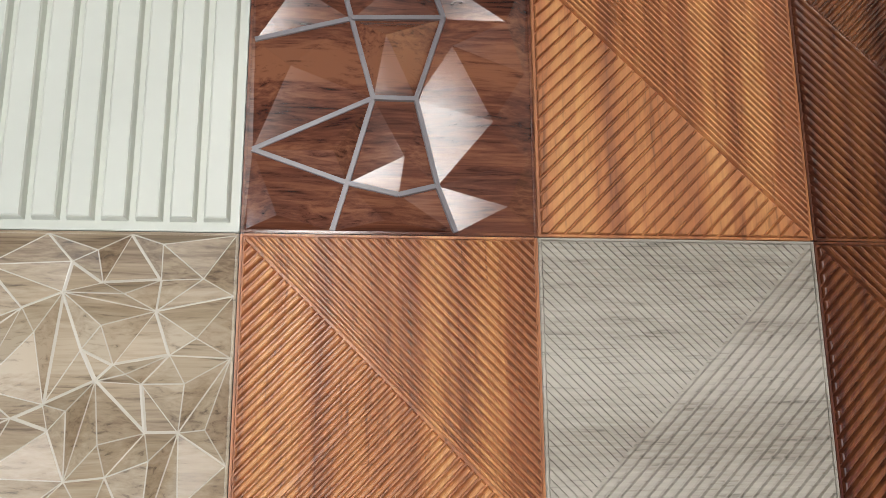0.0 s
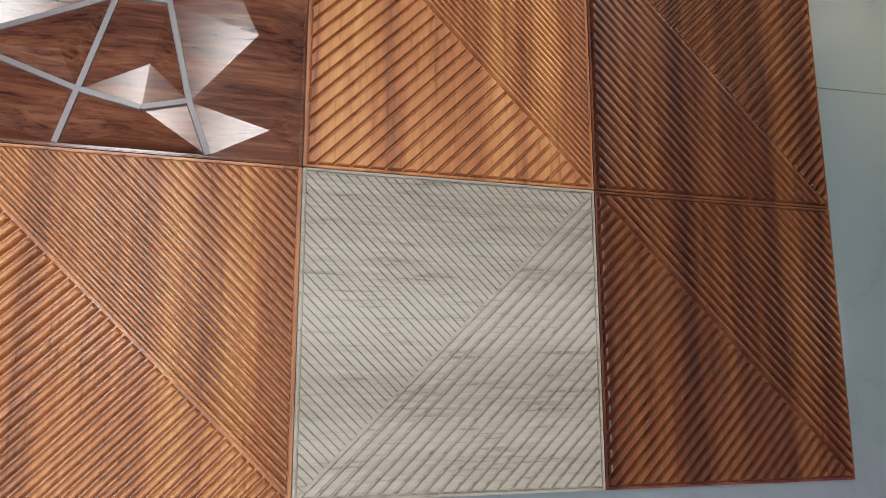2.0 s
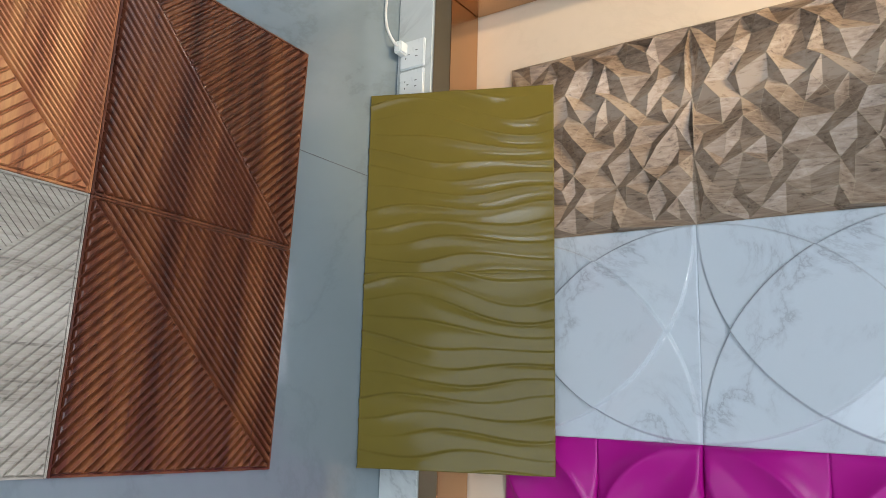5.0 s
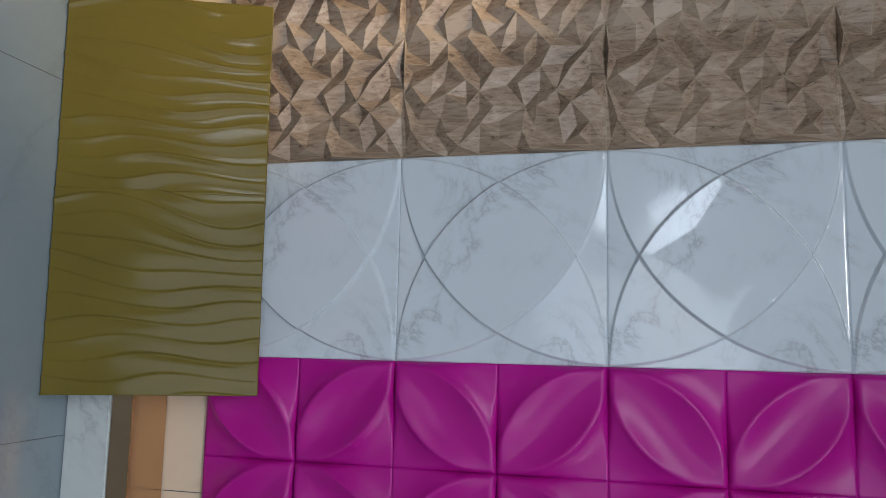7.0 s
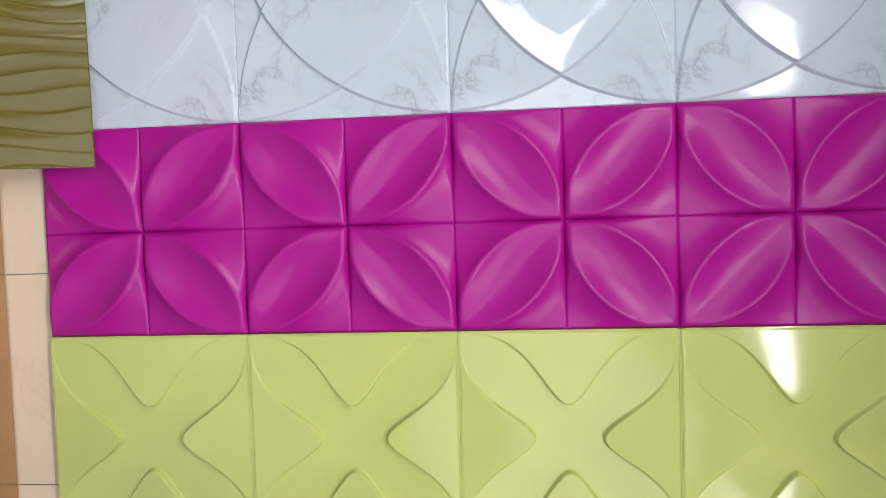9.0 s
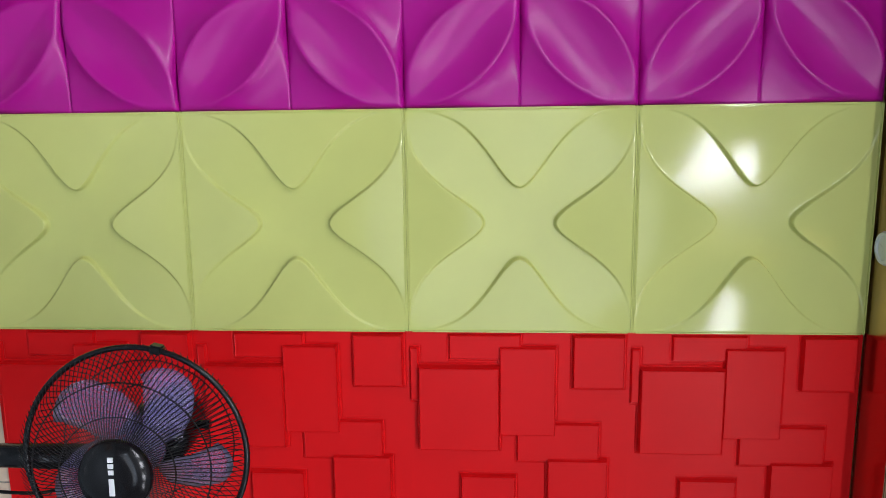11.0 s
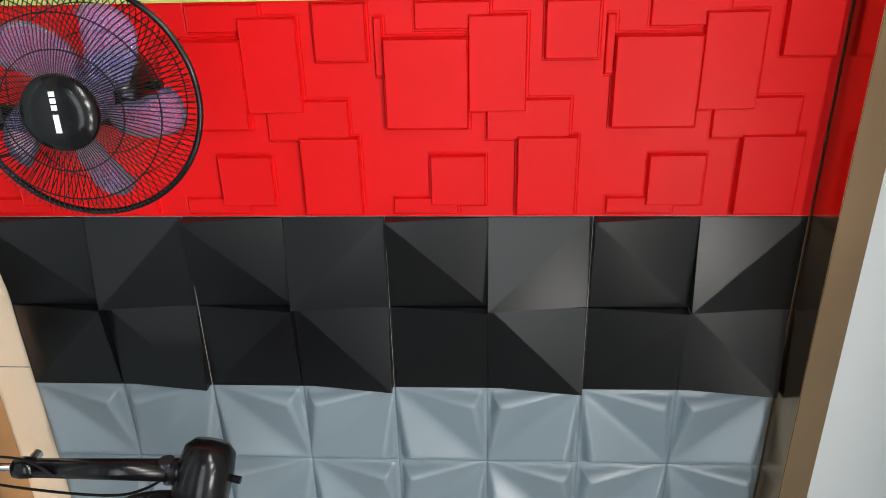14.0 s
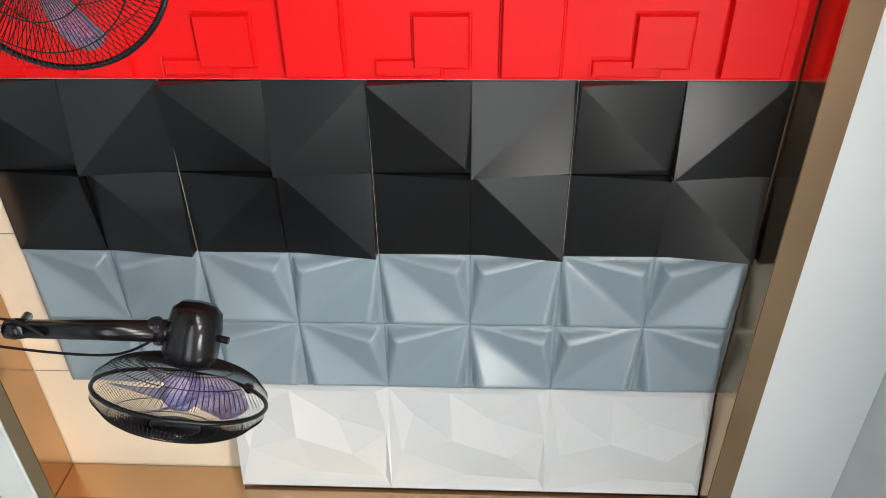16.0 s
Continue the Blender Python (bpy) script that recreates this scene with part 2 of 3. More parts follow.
def tube(name, points, r, material, parent=None, label=""):
    cu = bpy.data.curves.new(name, "CURVE")
    cu.dimensions, cu.bevel_depth, cu.bevel_resolution, cu.resolution_u = "3D", r, 2, 8
    sp = cu.splines.new("NURBS")
    sp.points.add(len(points) - 1)
    for q, c in zip(sp.points, points):
        q.co = (*c, 1)
    sp.use_endpoint_u, sp.order_u = True, 3
    cu.materials.append(material)
    ob = new(name, cu)
    if parent:
        ob.parent = parent
    if label:
        tagged(ob, label)
    return ob


def empty(name, m):
    ob = new(name)
    ob.empty_display_size = 0.1
    ob.matrix_basis = m
    return ob


# ---------------------------------------------------------------- panel kinds
# A panel lies in its own x (along the wall), y (upwards, or towards the wall) and z (out of the wall), from its corner.
S = 0.5
T0 = 0.006


def relief(height, n, width=S, length=S, y0=0.0, x0=0.0):
    """A moulded sheet from a height function of (x, y) in 0..1, with a turned-down rim."""
    bm = bmesh.new()
    g = [[bm.verts.new((x0 + width * i / n, y0 + length * j / n, height(i / n, j / n))) for j in range(n + 1)] for i in range(n + 1)]
    for i in range(n):
        for j in range(n):
            bm.faces.new((g[i][j], g[i + 1][j], g[i + 1][j + 1], g[i][j + 1]))
    loop = [g[i][0] for i in range(n)] + [g[n][j] for j in range(n)] + [g[i][n] for i in range(n, 0, -1)] + [g[0][j] for j in range(n, 0, -1)]
    low = [bm.verts.new((v.co.x, v.co.y, 0.0)) for v in loop]
    for k in range(len(loop)):
        q = (k + 1) % len(loop)
        bm.faces.new((loop[q], loop[k], low[k], low[q]))
    return bm


def step(a, b, x):
    t = min(1.0, max(0.0, (x - a) / (b - a)))
    return t * t * (3 - 2 * t)


def back_sheet(material, thing, rim=0.0, h=T0):
    part("backing", box(0.0008, 0.0008, 0.0, S - 0.0008, S - 0.0008, h, 0.001), material, thing)
    if rim:
        for a in ((0.0008, 0.0008, S - 0.0008, rim), (0.0008, S - rim, S - 0.0008, S - 0.0008), (0.0008, rim, rim, S - rim), (S - rim, rim, S - 0.0008, S - rim)):
            part("rim", box(a[0], a[1], h, a[2], a[3], h + 0.006, 0.0012), material, thing)


def clip(poly, a, b, c):
    """The part of a polygon where a x + b y <= c."""
    out = []
    for p, q in zip(poly, poly[1:] + poly[:1]):
        dp, dq = a * p[0] + b * p[1] - c, a * q[0] + b * q[1] - c
        if dp <= 0:
            out.append(p)
        if dp * dq < 0:
            t = dp / (dp - dq)
            out.append((p[0] + t * (q[0] - p[0]), p[1] + t * (q[1] - p[1])))
    return out


def rib(poly, z0, z1, slope):
    """A raised strip over a convex outline: sloping flanks, a rounded shoulder and a slightly hollow top."""
    n = len(poly)
    bm = bmesh.new()

    def inset(amount, z):
        out = []
        for k in range(n):
            p, q, r = Vector((*poly[k - 1], 0)), Vector((*poly[k], 0)), Vector((*poly[(k + 1) % n], 0))
            d1, d2 = (p - q), (r - q)
            l1, l2 = max(d1.length, 1e-6), max(d2.length, 1e-6)
            d1, d2 = d1 / l1, d2 / l2
            sn = max(0.25, abs(d1.cross(d2).z))
            v = q + (d1 + d2) * min(amount / sn, amount / slope * 0.40 * min(l1, l2))
            out.append(bm.verts.new((v.x, v.y, z)))
        return out

    h = z1 - z0
    rings = [inset(0.0, z0), inset(slope * 0.35, z0 + h * 0.80), inset(slope * 0.70, z1)]
    rings.append(inset(slope, z1 - h * 0.06))
    for a, b in zip(rings, rings[1:]):
        for k in range(n):
            bm.faces.new((a[k], a[(k + 1) % n], b[(k + 1) % n], b[k]))
    bm.faces.new(rings[-1])
    bmesh.ops.recalc_face_normals(bm, faces=bm.faces)
    return bm


def ribs(thing, material, triangle, direction, pitch, gap, high, slope):
    """Parallel ribs over a triangle; direction is the ribs' own."""
    nx, ny = -direction[1], direction[0]
    ln = math.hypot(nx, ny)
    nx, ny = nx / ln, ny / ln
    cs = [nx * p[0] + ny * p[1] for p in triangle]
    c = min(cs) + gap
    while c < max(cs):
        poly = clip(clip(list(triangle), nx, ny, c + pitch - gap), -nx, -ny, -c)
        if len(poly) >= 3:
            area = abs(sum(p[0] * q[1] - q[0] * p[1] for p, q in zip(poly, poly[1:] + poly[:1]))) / 2
            if area > 2e-5:
                part("rib", rib(poly, T0, T0 + high, slope), material, thing)
        c += pitch


def ribbed_panel(material, style, wide, narrow):
    """Two triangles of ribs that meet on a diagonal. style: which diagonal, and which half has ribs across it."""
    thing = empty("ribbed_panel", Matrix())
    back_sheet(material, thing, 0.005)
    e, f = 0.007, S - 0.007
    diag, cross_low = style
    if diag == "down":        # from (0, 0) to (S, S)
        low, high = [(e + 0.0012, e), (f, e), (f, f - 0.0012)], [(e, e + 0.0012), (f - 0.0012, f), (e, f)]
        along, across = (1, 1), (1, -1)
    else:                     # from (S, 0) to (0, S)
        low, high = [(e + 0.0012, f), (f, f), (f, e + 0.0012)], [(e, e), (f - 0.0012, e), (e, f - 0.0012)]
        along, across = (1, -1), (1, 1)
    a, b = (low, high) if cross_low else (high, low)
    ribs(thing, material, a, across, *wide)
    ribs(thing, material, b, along, *narrow)
    return thing


def faceted(points, material, thing, name="facet", base=0.0, edge=None, edge_w=0.0016, singly=True, width=S, length=S, ties=(), bands=0.0):
    """Flat triangular facets over a point set in 0..1 with heights, each a piece of its own."""
    from mathutils.geometry import delaunay_2d_cdt
    res = delaunay_2d_cdt([Vector((p[0], p[1])) for p in points], list(ties), [], 0, 1e-5)
    pts = {}
    for v, o in zip(res[0], res[3]):
        pts[len(pts)] = Vector((v.x * width, v.y * length, base + points[o[0]][2]))
    joined = bmesh.new()
    for tri in res[2]:
        a, b, c = (pts[k] for k in tri)
        if ((b - a).cross(c - a)).z < 0:
            b, c = c, b
        if (b - a).cross(c - a).length < 1e-5:
            continue
        bm = bmesh.new() if singly else joined
        top = [bm.verts.new(q) for q in (a, b, c)]
        bm.faces.new(top)
        if singly:
            low = [bm.verts.new((q.x, q.y, 0.0)) for q in (a, b, c)]
            for k in range(3):
                bm.faces.new((top[(k + 1) % 3], top[k], low[k], low[(k + 1) % 3]))
            part(name, bm, material, thing)
    if not singly:
        part("relief", joined, material, thing)
    else:
        joined.free()
    for i, j in ties if bands else ():
        p, q = Vector((points[i][0] * width, points[i][1] * length, base + points[i][2])), Vector((points[j][0] * width, points[j][1] * length, base + points[j][2]))
        s = (q - p).cross(Vector((0, 0, 1))).normalized() * bands
        bm = bmesh.new()
        up = Vector((0, 0, 0.0040 + 0.0003 * list(ties).index((i, j))))
        a = [bm.verts.new(w) for w in (p - s, q - s, q + s, p + s)]
        b = [bm.verts.new(w + up) for w in (p - s * 0.8, q - s * 0.8, q + s * 0.8, p + s * 0.8)]
        for k in range(4):
            bm.faces.new((a[k], a[(k + 1) % 4], b[(k + 1) % 4], b[k]))
        bm.faces.new(b)
        bmesh.ops.recalc_face_normals(bm, faces=bm.faces)
        part("seam_band", bm, edge, thing, "flat film band, its reflection painted grey")
    if edge and not bands:
        bm = bmesh.new()
        for k, (i, j) in enumerate(res[1]):
            p, q = pts[i], pts[j]
            d = q - p
            if d.length < 0.02:
                continue
            seam = bool(res[4][k])
            s = d.cross(Vector((0, 0, 1))).normalized() * edge_w * (1.0 if seam else 0.3)
            up = Vector((0, 0, 0.0012 if seam else 0.0004))
            vs = [bm.verts.new(w) for w in (p - s, q - s, q + up, p + up, p + s, q + s)]
            bm.faces.new((vs[0], vs[1], vs[2], vs[3]))
            bm.faces.new((vs[3], vs[2], vs[5], vs[4]))
        bmesh.ops.recalc_face_normals(bm, faces=bm.faces)
        tagged(part("seam_edging", bm, edge, thing, "pale worn edges between the facets"), kind="stuff")
    return pts


# The mould of the oak sample: low knots joined by seams, and crests inside the fields between them.
KNOTS = [(.01, .40), (.01, .66), (.10, .48), (.17, .58), (.16, .76), (.20, .46), (.25, .34), (.26, .75), (.21, .99), (.40, .80), (.41, .99), (.43, .63),
         (.38, .53), (.48, .58), (.49, .72), (.64, .74), (.64, .84), (.55, .43), (.59, .34), (.63, .45), (.78, .51), (.77, .63), (.74, .99), (.01, .12), (.42, .13), (.70, .10), (.99, .30), (.99, .74)]
SEAMS = [(0, 2), (2, 3), (3, 4), (1, 4), (2, 5), (5, 6), (5, 7), (4, 7), (7, 8), (7, 9), (9, 10), (9, 14), (9, 11), (11, 12), (5, 12), (12, 13), (11, 13), (13, 17), (17, 18), (18, 19),
         (14, 15), (15, 16), (16, 10), (16, 22), (13, 15), (13, 20), (19, 20), (20, 21), (21, 15), (16, 27), (6, 24), (23, 6), (18, 24), (18, 25), (20, 26), (21, 27), (5, 17)]
CRESTS = [(.05, .77), (.16, .90), (.35, .89), (.49, .86), (.46, .68), (.63, .93), (.67, .62), (.57, .52), (.72, .77), (.33, .40), (.31, .60), (.21, .66), (.07, .57),
          (.12, .24), (.32, .20), (.50, .26), (.60, .16), (.76, .28), (.86, .42), (.90, .60), (.86, .86)]


def crystal(low, high):
    """The mould's points with heights: corners and knots low, crests high and uneven."""
    rnd = random.Random(4)
    pts = [(*k, low) for k in KNOTS] + [(*c, high * rnd.uniform(0.7, 1.0)) for c in CRESTS]
    return pts + [(x, y, low) for x in (0.01, 0.99) for y in (0.01, 0.99)]


def scatter(seed, n, lo, hi, rim=0.004):
    """Jittered points with mixed heights inside a low rim."""
    rnd = random.Random(seed)
    pts = [(0, 0, rim), (1, 0, rim), (0, 1, rim), (1, 1, rim)]
    for k in (0.3, 0.66):
        pts += [(k + rnd.uniform(-.08, .08), 0, rim), (k + rnd.uniform(-.08, .08), 1, rim), (0, k + rnd.uniform(-.08, .08), rim), (1, k + rnd.uniform(-.08, .08), rim)]
    for i in range(n):
        for j in range(n):
            pts.append(((i + 0.5 + rnd.uniform(-.40, .40)) / n, (j + 0.5 + rnd.uniform(-.40, .40)) / n, rnd.uniform(0.7, 1.0) * hi if (i + j) % 2 else lo))
    return pts


def wave_height(x, y):
    """Long rolling ripples: each has a sharp crest and falls away slowly behind it."""
    p = x * 11.0 + 0.75 * math.sin(2 * math.pi * (y * 0.62 + x * 0.45 + 0.12)) * (0.45 + 0.55 * math.sin(5.2 * x + 0.6)) + 0.22 * math.sin(2 * math.pi * (y * 1.35 - x * 1.7))
    f = p - math.floor(p)
    rise = step(0.0, 0.10, f) if f < 0.10 else ((1 - f) / 0.90) ** 3
    deep = 0.62 + 0.38 * math.sin(1.9 * math.floor(p) + 5 * y)
    return 0.006 + 0.0068 * rise * deep


def petal_height(x, y):
    """One cell: a leaf-shaped hollow along the diagonal from (0, 0) to (1, 1); its arcs are ridges, and the other corners fall away."""
    d = min(1 - math.hypot(x - 1, y), 1 - math.hypot(x, y - 1))
    k = step(0.0, 0.032, min(x, y, 1 - x, 1 - y)) * (0.22 + 0.78 * math.sin(math.pi * (x + y) / 2) ** 0.8)
    if d > 0:
        t = min(1.0, d / 0.293)
        return 0.008 + k * (0.030 - 0.026 * (2 * t - t * t) * (0.25 + 0.75 * math.sin(math.pi * (x + y) / 2)))
    t = min(1.0, -d / 0.414)
    return 0.008 + k * (0.030 - 0.004 * step(0.0, 0.02, -d)) * (1 - t) ** 3


def cushion_height(x, y):
    """One cell: a smooth valley from the corner (0, 0) to (1, 1); the flaps beside it bend up and drop with round shoulders to a flat margin."""
    s = math.sqrt((x - y) ** 2 + 0.0025)
    r = min(x, y, 1 - x, 1 - y) - 0.065 * s
    if r <= 0:
        return 0.006
    return 0.006 + 0.086 * s ** 1.25 * (1 - 0.35 * s) * math.sin(math.pi / 2 * min(1.0, r / (0.02 + 0.17 * s))) ** 0.7


def arcs_height(x, y):
    """Arcs about the four corners part the sheet into leaves, slices and a curved square, each folded into flat facets and stepped at its arcs."""
    near = sum(math.hypot(x - cx, y - cy) < 1 for cx in (0, 1) for cy in (0, 1))
    a, b = abs(x - 0.5), abs(y - 0.5)
    if near == 4:
        h = 0.0260 - 0.024 * (a + b)
    elif near == 3:
        h = 0.0055 + 0.032 * min(0.5 - a, 0.5 - b)
    else:
        h = 0.0035 + 0.024 * (0.5 - max(a, b)) + 0.006 * min(a, b)
    return h - 0.003 * step(0.006, 0.0, min(x, y, 1 - x, 1 - y))


def arcs_height(x, y):
    """Four quarter arcs about the corners, each a step that is deepest at its middle."""
    h = 0.008
    for cx, cy in ((0, 0), (1, 0), (0, 1), (1, 1)):
        dx, dy = abs(x - cx), abs(y - cy)
        r = math.hypot(dx, dy)
        if r < 1:
            mid = 0.35 + 0.65 * min(1.0, 1.9 * min(dx, dy) / max(r, 1e-3))
            h += 0.0115 * mid * r * r * step(1.0, 0.986, r)
    return h - 0.003 * step(0.006, 0.0, min(x, y, 1 - x, 1 - y))


def bloom_height(x, y):
    """Four sunk leaves from the corners meeting in the middle; rounded tongues stand proud between them."""
    q = 1.0
    for a, b in ((x, y), (x, 1 - y), (y, x), (y, 1 - x)):
        s = math.sqrt((2 * a - 1) ** 2 + 0.010)
        q = min(q, b - 0.392 * math.exp(-((s / 0.37) ** 1.55)))
    d = math.sin(math.pi * x) * math.sin(math.pi * y)
    k = step(-0.005, 0.005, q)
    lobe = 0.014 + 0.010 * d
    leaf = 0.013 - 0.009 * d
    rim = step(0.0, 0.010, min(x, y, 1 - x, 1 - y))
    return 0.004 + rim * (lobe * (1 - k) + leaf * k)


def facet_cell(apex, name, material, thing, x0, y0, w):
    """A square block whose top is two triangles rising to one corner, with upright walls."""
    g = 0.0012
    c = [(x0 + g, y0 + g), (x0 + w - g, y0 + g), (x0 + w - g, y0 + w - g), (x0 + g, y0 + w - g)]
    hs = [0.010] * 4
    hs[apex] = 0.043
    bm = bmesh.new()
    top = [bm.verts.new((*p, h)) for p, h in zip(c, hs)]
    low = [bm.verts.new((*p, 0)) for p in c]
    a = apex
    bm.faces.new((top[a], top[(a + 1) % 4], top[(a + 2) % 4]))
    bm.faces.new((top[a], top[(a + 2) % 4], top[(a + 3) % 4]))
    for k in range(4):
        bm.faces.new((top[(k + 1) % 4], top[k], low[k], low[(k + 1) % 4]))
    bmesh.ops.bevel(bm, geom=[e for e in bm.edges if all(v in top for v in e.verts)], offset=0.0010, segments=2, affect="EDGES")
    part(name, bm, material, thing)


def cells(thing, name, fn, material, n, flip):
    """Four moulded cells in one panel, mirrored about its middle."""
    for i in (0, 1):
        for j in (0, 1):
            def h(x, y, i=i, j=j):
                a, b = (x if i else 1 - x), (y if j else 1 - y)
                return fn(1 - a, 1 - b) if flip else fn(a, b)
            part(name, relief(h, n, S / 2, S / 2, j * S / 2, i * S / 2), material, thing, smooth=True)


def quarters(thing, fn, n, material, smooth=False):
    """A sheet moulded in four quarters that meet in the middle."""
    for i in (0, 1):
        for j in (0, 1):
            part("moulded_quarter", relief(lambda x, y, i=i, j=j: fn((x + i) / 2, (y + j) / 2), n, S / 2, S / 2, j * S / 2, i * S / 2), material, thing, smooth=smooth)


def wall_at(k, j):
    """Pose of the panel in column k and row j of the wall display."""
    m = Matrix(((1, 0, 0, 0), (0, 0, -1, 0), (0, 1, 0, 0), (0, 0, 0, 1)))
    return Matrix.Translation((0.5 * k, WALL - 0.003, Z0 + 0.5 * j)) @ m


Z0 = 0.307
FX, FY, FA = 0.567, -1.006, -0.0319


def floor_at(i, j, lift=0.0):
    """Pose of the floor sample in column i (towards the wall) and row j."""
    u, v = Vector((math.cos(FA), math.sin(FA), 0)), Vector((-math.sin(FA), math.cos(FA), 0))
    o = Vector((FX, FY, 0.001 + lift)) + u * 0.5 * (j - 1) + v * 0.5 * (i - 3)
    return Matrix.Translation(o) @ Matrix.Rotation(FA, 4, "Z")


# ---------------------------------------------------------------- structure
def structure(name, bm, material, label, category=""):
    return tagged(part(name, bm, material), label, category, kind="structure")


structure("floor", box(ROOM_X0, ROOM_Y0, -0.1, ROOM_X1, WALL + 0.2, 0.0), M_FLOOR, "glossy blue-grey stone tile floor with faint veins", "floor")
structure("wall_north", box(ROOM_X0, WALL, 0.0, ROOM_X1, WALL + 0.2, CEIL), M_BEIGE, "cream stone tile wall behind the sample panels", "wall")
# unseen side walls, added dark to hold down reflections and fill light
structure("wall_west", box(ROOM_X0 - 0.2, ROOM_Y0, 0.0, ROOM_X0, WALL + 0.2, CEIL), M_ROOM, "unseen side wall, dark grey to dim reflections", "wall")
structure("wall_east", box(ROOM_X1, ROOM_Y0, 0.0, ROOM_X1 + 0.2, WALL + 0.2, CEIL), M_ROOM, "unseen side wall, dark grey to dim reflections", "wall")
south = box(ROOM_X0, ROOM_Y0 - 0.2, 0.0, SMALL_X0, ROOM_Y0, CEIL)
box(SMALL_X1, ROOM_Y0 - 0.2, 0.0, WIN_X0, ROOM_Y0, CEIL, bm=south)
box(SMALL_X0, ROOM_Y0 - 0.2, 0.0, SMALL_X1, ROOM_Y0, SMALL_Z0, bm=south)
box(SMALL_X0, ROOM_Y0 - 0.2, SMALL_Z1, SMALL_X1, ROOM_Y0, CEIL, bm=south)
box(WIN_X1, ROOM_Y0 - 0.2, 0.0, ROOM_X1, ROOM_Y0, CEIL, bm=south)
box(WIN_X0, ROOM_Y0 - 0.2, 0.0, WIN_X1, ROOM_Y0, WIN_Z0, bm=south)
box(WIN_X0, ROOM_Y0 - 0.2, WIN_Z1, WIN_X1, ROOM_Y0, CEIL, bm=south)
structure("wall_south", south, M_ROOM, "unseen dark grey wall with a broad window opening", "wall")
structure("ceiling", box(ROOM_X0, ROOM_Y0, CEIL, ROOM_X1, WALL + 0.2, CEIL + 0.1), M_CEIL, "grey board ceiling with fine joints", "ceiling")
structure("ground", box(-60, -80, -0.14, 60, ROOM_Y0 - 0.2, -0.1), M_JOINT, "plain paving outside the window", "ground")
NX0, NX1, NZ0, NZ1 = -0.195, 3.905, 0.188, 2.311
structure("wall_above", box(ROOM_X0, FRONT + 0.012, NZ1 + 0.075, ROOM_X1, WALL - 0.002, CEIL - 0.001), M_WHITE, "white painted wall band above the gilt frame", "wall")
structure("wall_beside_left", box(ROOM_X0, FRONT + 0.012, 0.128, NX0 - 0.09, WALL - 0.002, NZ1 + 0.072), M_WHITE, "white painted wall beside the gilt frame", "wall")
structure("wall_beside_right", box(NX1 + 0.09, FRONT + 0.012, 0.128, ROOM_X1, WALL - 0.002, NZ1 + 0.072), M_WHITE, "white painted wall beside the gilt frame", "wall")
structure("skirting", box(ROOM_X0, SKIRT, 0.001, ROOM_X1, WALL - 0.003, 0.126, 0.003), M_SKIRT, "pale veined stone skirting along the wall", "skirting")

frame_thing = tagged(empty("niche_frame", Matrix.Translation((0, 0, 0.0))), "polished rose-gilt metal frame lining the display niche", "frame", kind="structure")
part("bottom_bar", box(NX0 - 0.088, FRONT, 0.129, NX1 + 0.088, WALL - 0.004, NZ0, 0.002), M_GILT, frame_thing)
part("top_bar", box(NX0 - 0.088, FRONT, NZ1, NX1 + 0.088, WALL - 0.004, NZ1 + 0.073, 0.002), M_GILT, frame_thing)
part("left_bar", box(NX0 - 0.088, FRONT, NZ0 + 0.001, NX0, WALL - 0.004, NZ1 - 0.001, 0.002), M_GILT, frame_thing)
part("right_bar", box(NX1, FRONT, NZ0 + 0.001, NX1 + 0.088, WALL - 0.004, NZ1 - 0.001, 0.002), M_GILT, frame_thing)

# thin dark joints between the cream tiles
for x in (0.83, 1.345, 1.874, 2.40, 2.956, 3.47):
    tagged(part("tile_joint", box(x - 0.001, WALL - 0.0012, NZ0 + 0.002, x + 0.001, WALL - 0.0002, NZ1 - 0.002), M_JOINT),
           "thin dark joint between cream wall tiles", "joint", "wall tile joints", "structure")
for x in (-1.4, -0.55, 0.33, 1.2, 2.05, 2.9, 3.75, 4.6):
    tagged(part("floor_joint", box(x - 0.001, ROOM_Y0, 0.0001, x + 0.001, SKIRT - 0.001, 0.0006), M_JOINT),
           "fine joint between glossy floor tiles", "joint", "floor tile joints", "structure")

window = tagged(empty("window_1", Matrix.Translation((WIN_X0, ROOM_Y0 - 0.1, WIN_Z0))), "broad glazed window letting daylight in", "window", kind="structure")
for k in range(7):
    x = 0.025 + k * (WIN_X1 - WIN_X0 - 0.05) / 6
    part("window_frame", box(x - 0.025, -0.04, 0.0, x + 0.025, 0.04, WIN_Z1 - WIN_Z0, 0.003), M_CHROME, window)
    if k < 6:
        pane = part("pane", box(x + 0.03, -0.005, 0.01, x + 0.66, 0.005, WIN_Z1 - WIN_Z0 - 0.01), M_GLASS, window)
        pane.visible_shadow = False

window = tagged(empty("window_2", Matrix.Translation((SMALL_X0, ROOM_Y0 - 0.1, SMALL_Z0))), "small glazed window letting daylight in", "window", kind="structure")
for x in (0.0, 0.52):
    part("window_frame", box(x, -0.04, 0.0, x + 0.03, 0.04, SMALL_Z1 - SMALL_Z0, 0.003), M_CHROME, window)
part("pane", box(0.032, -0.005, 0.01, 0.518, 0.005, SMALL_Z1 - SMALL_Z0 - 0.01), M_GLASS, window).visible_shadow = False

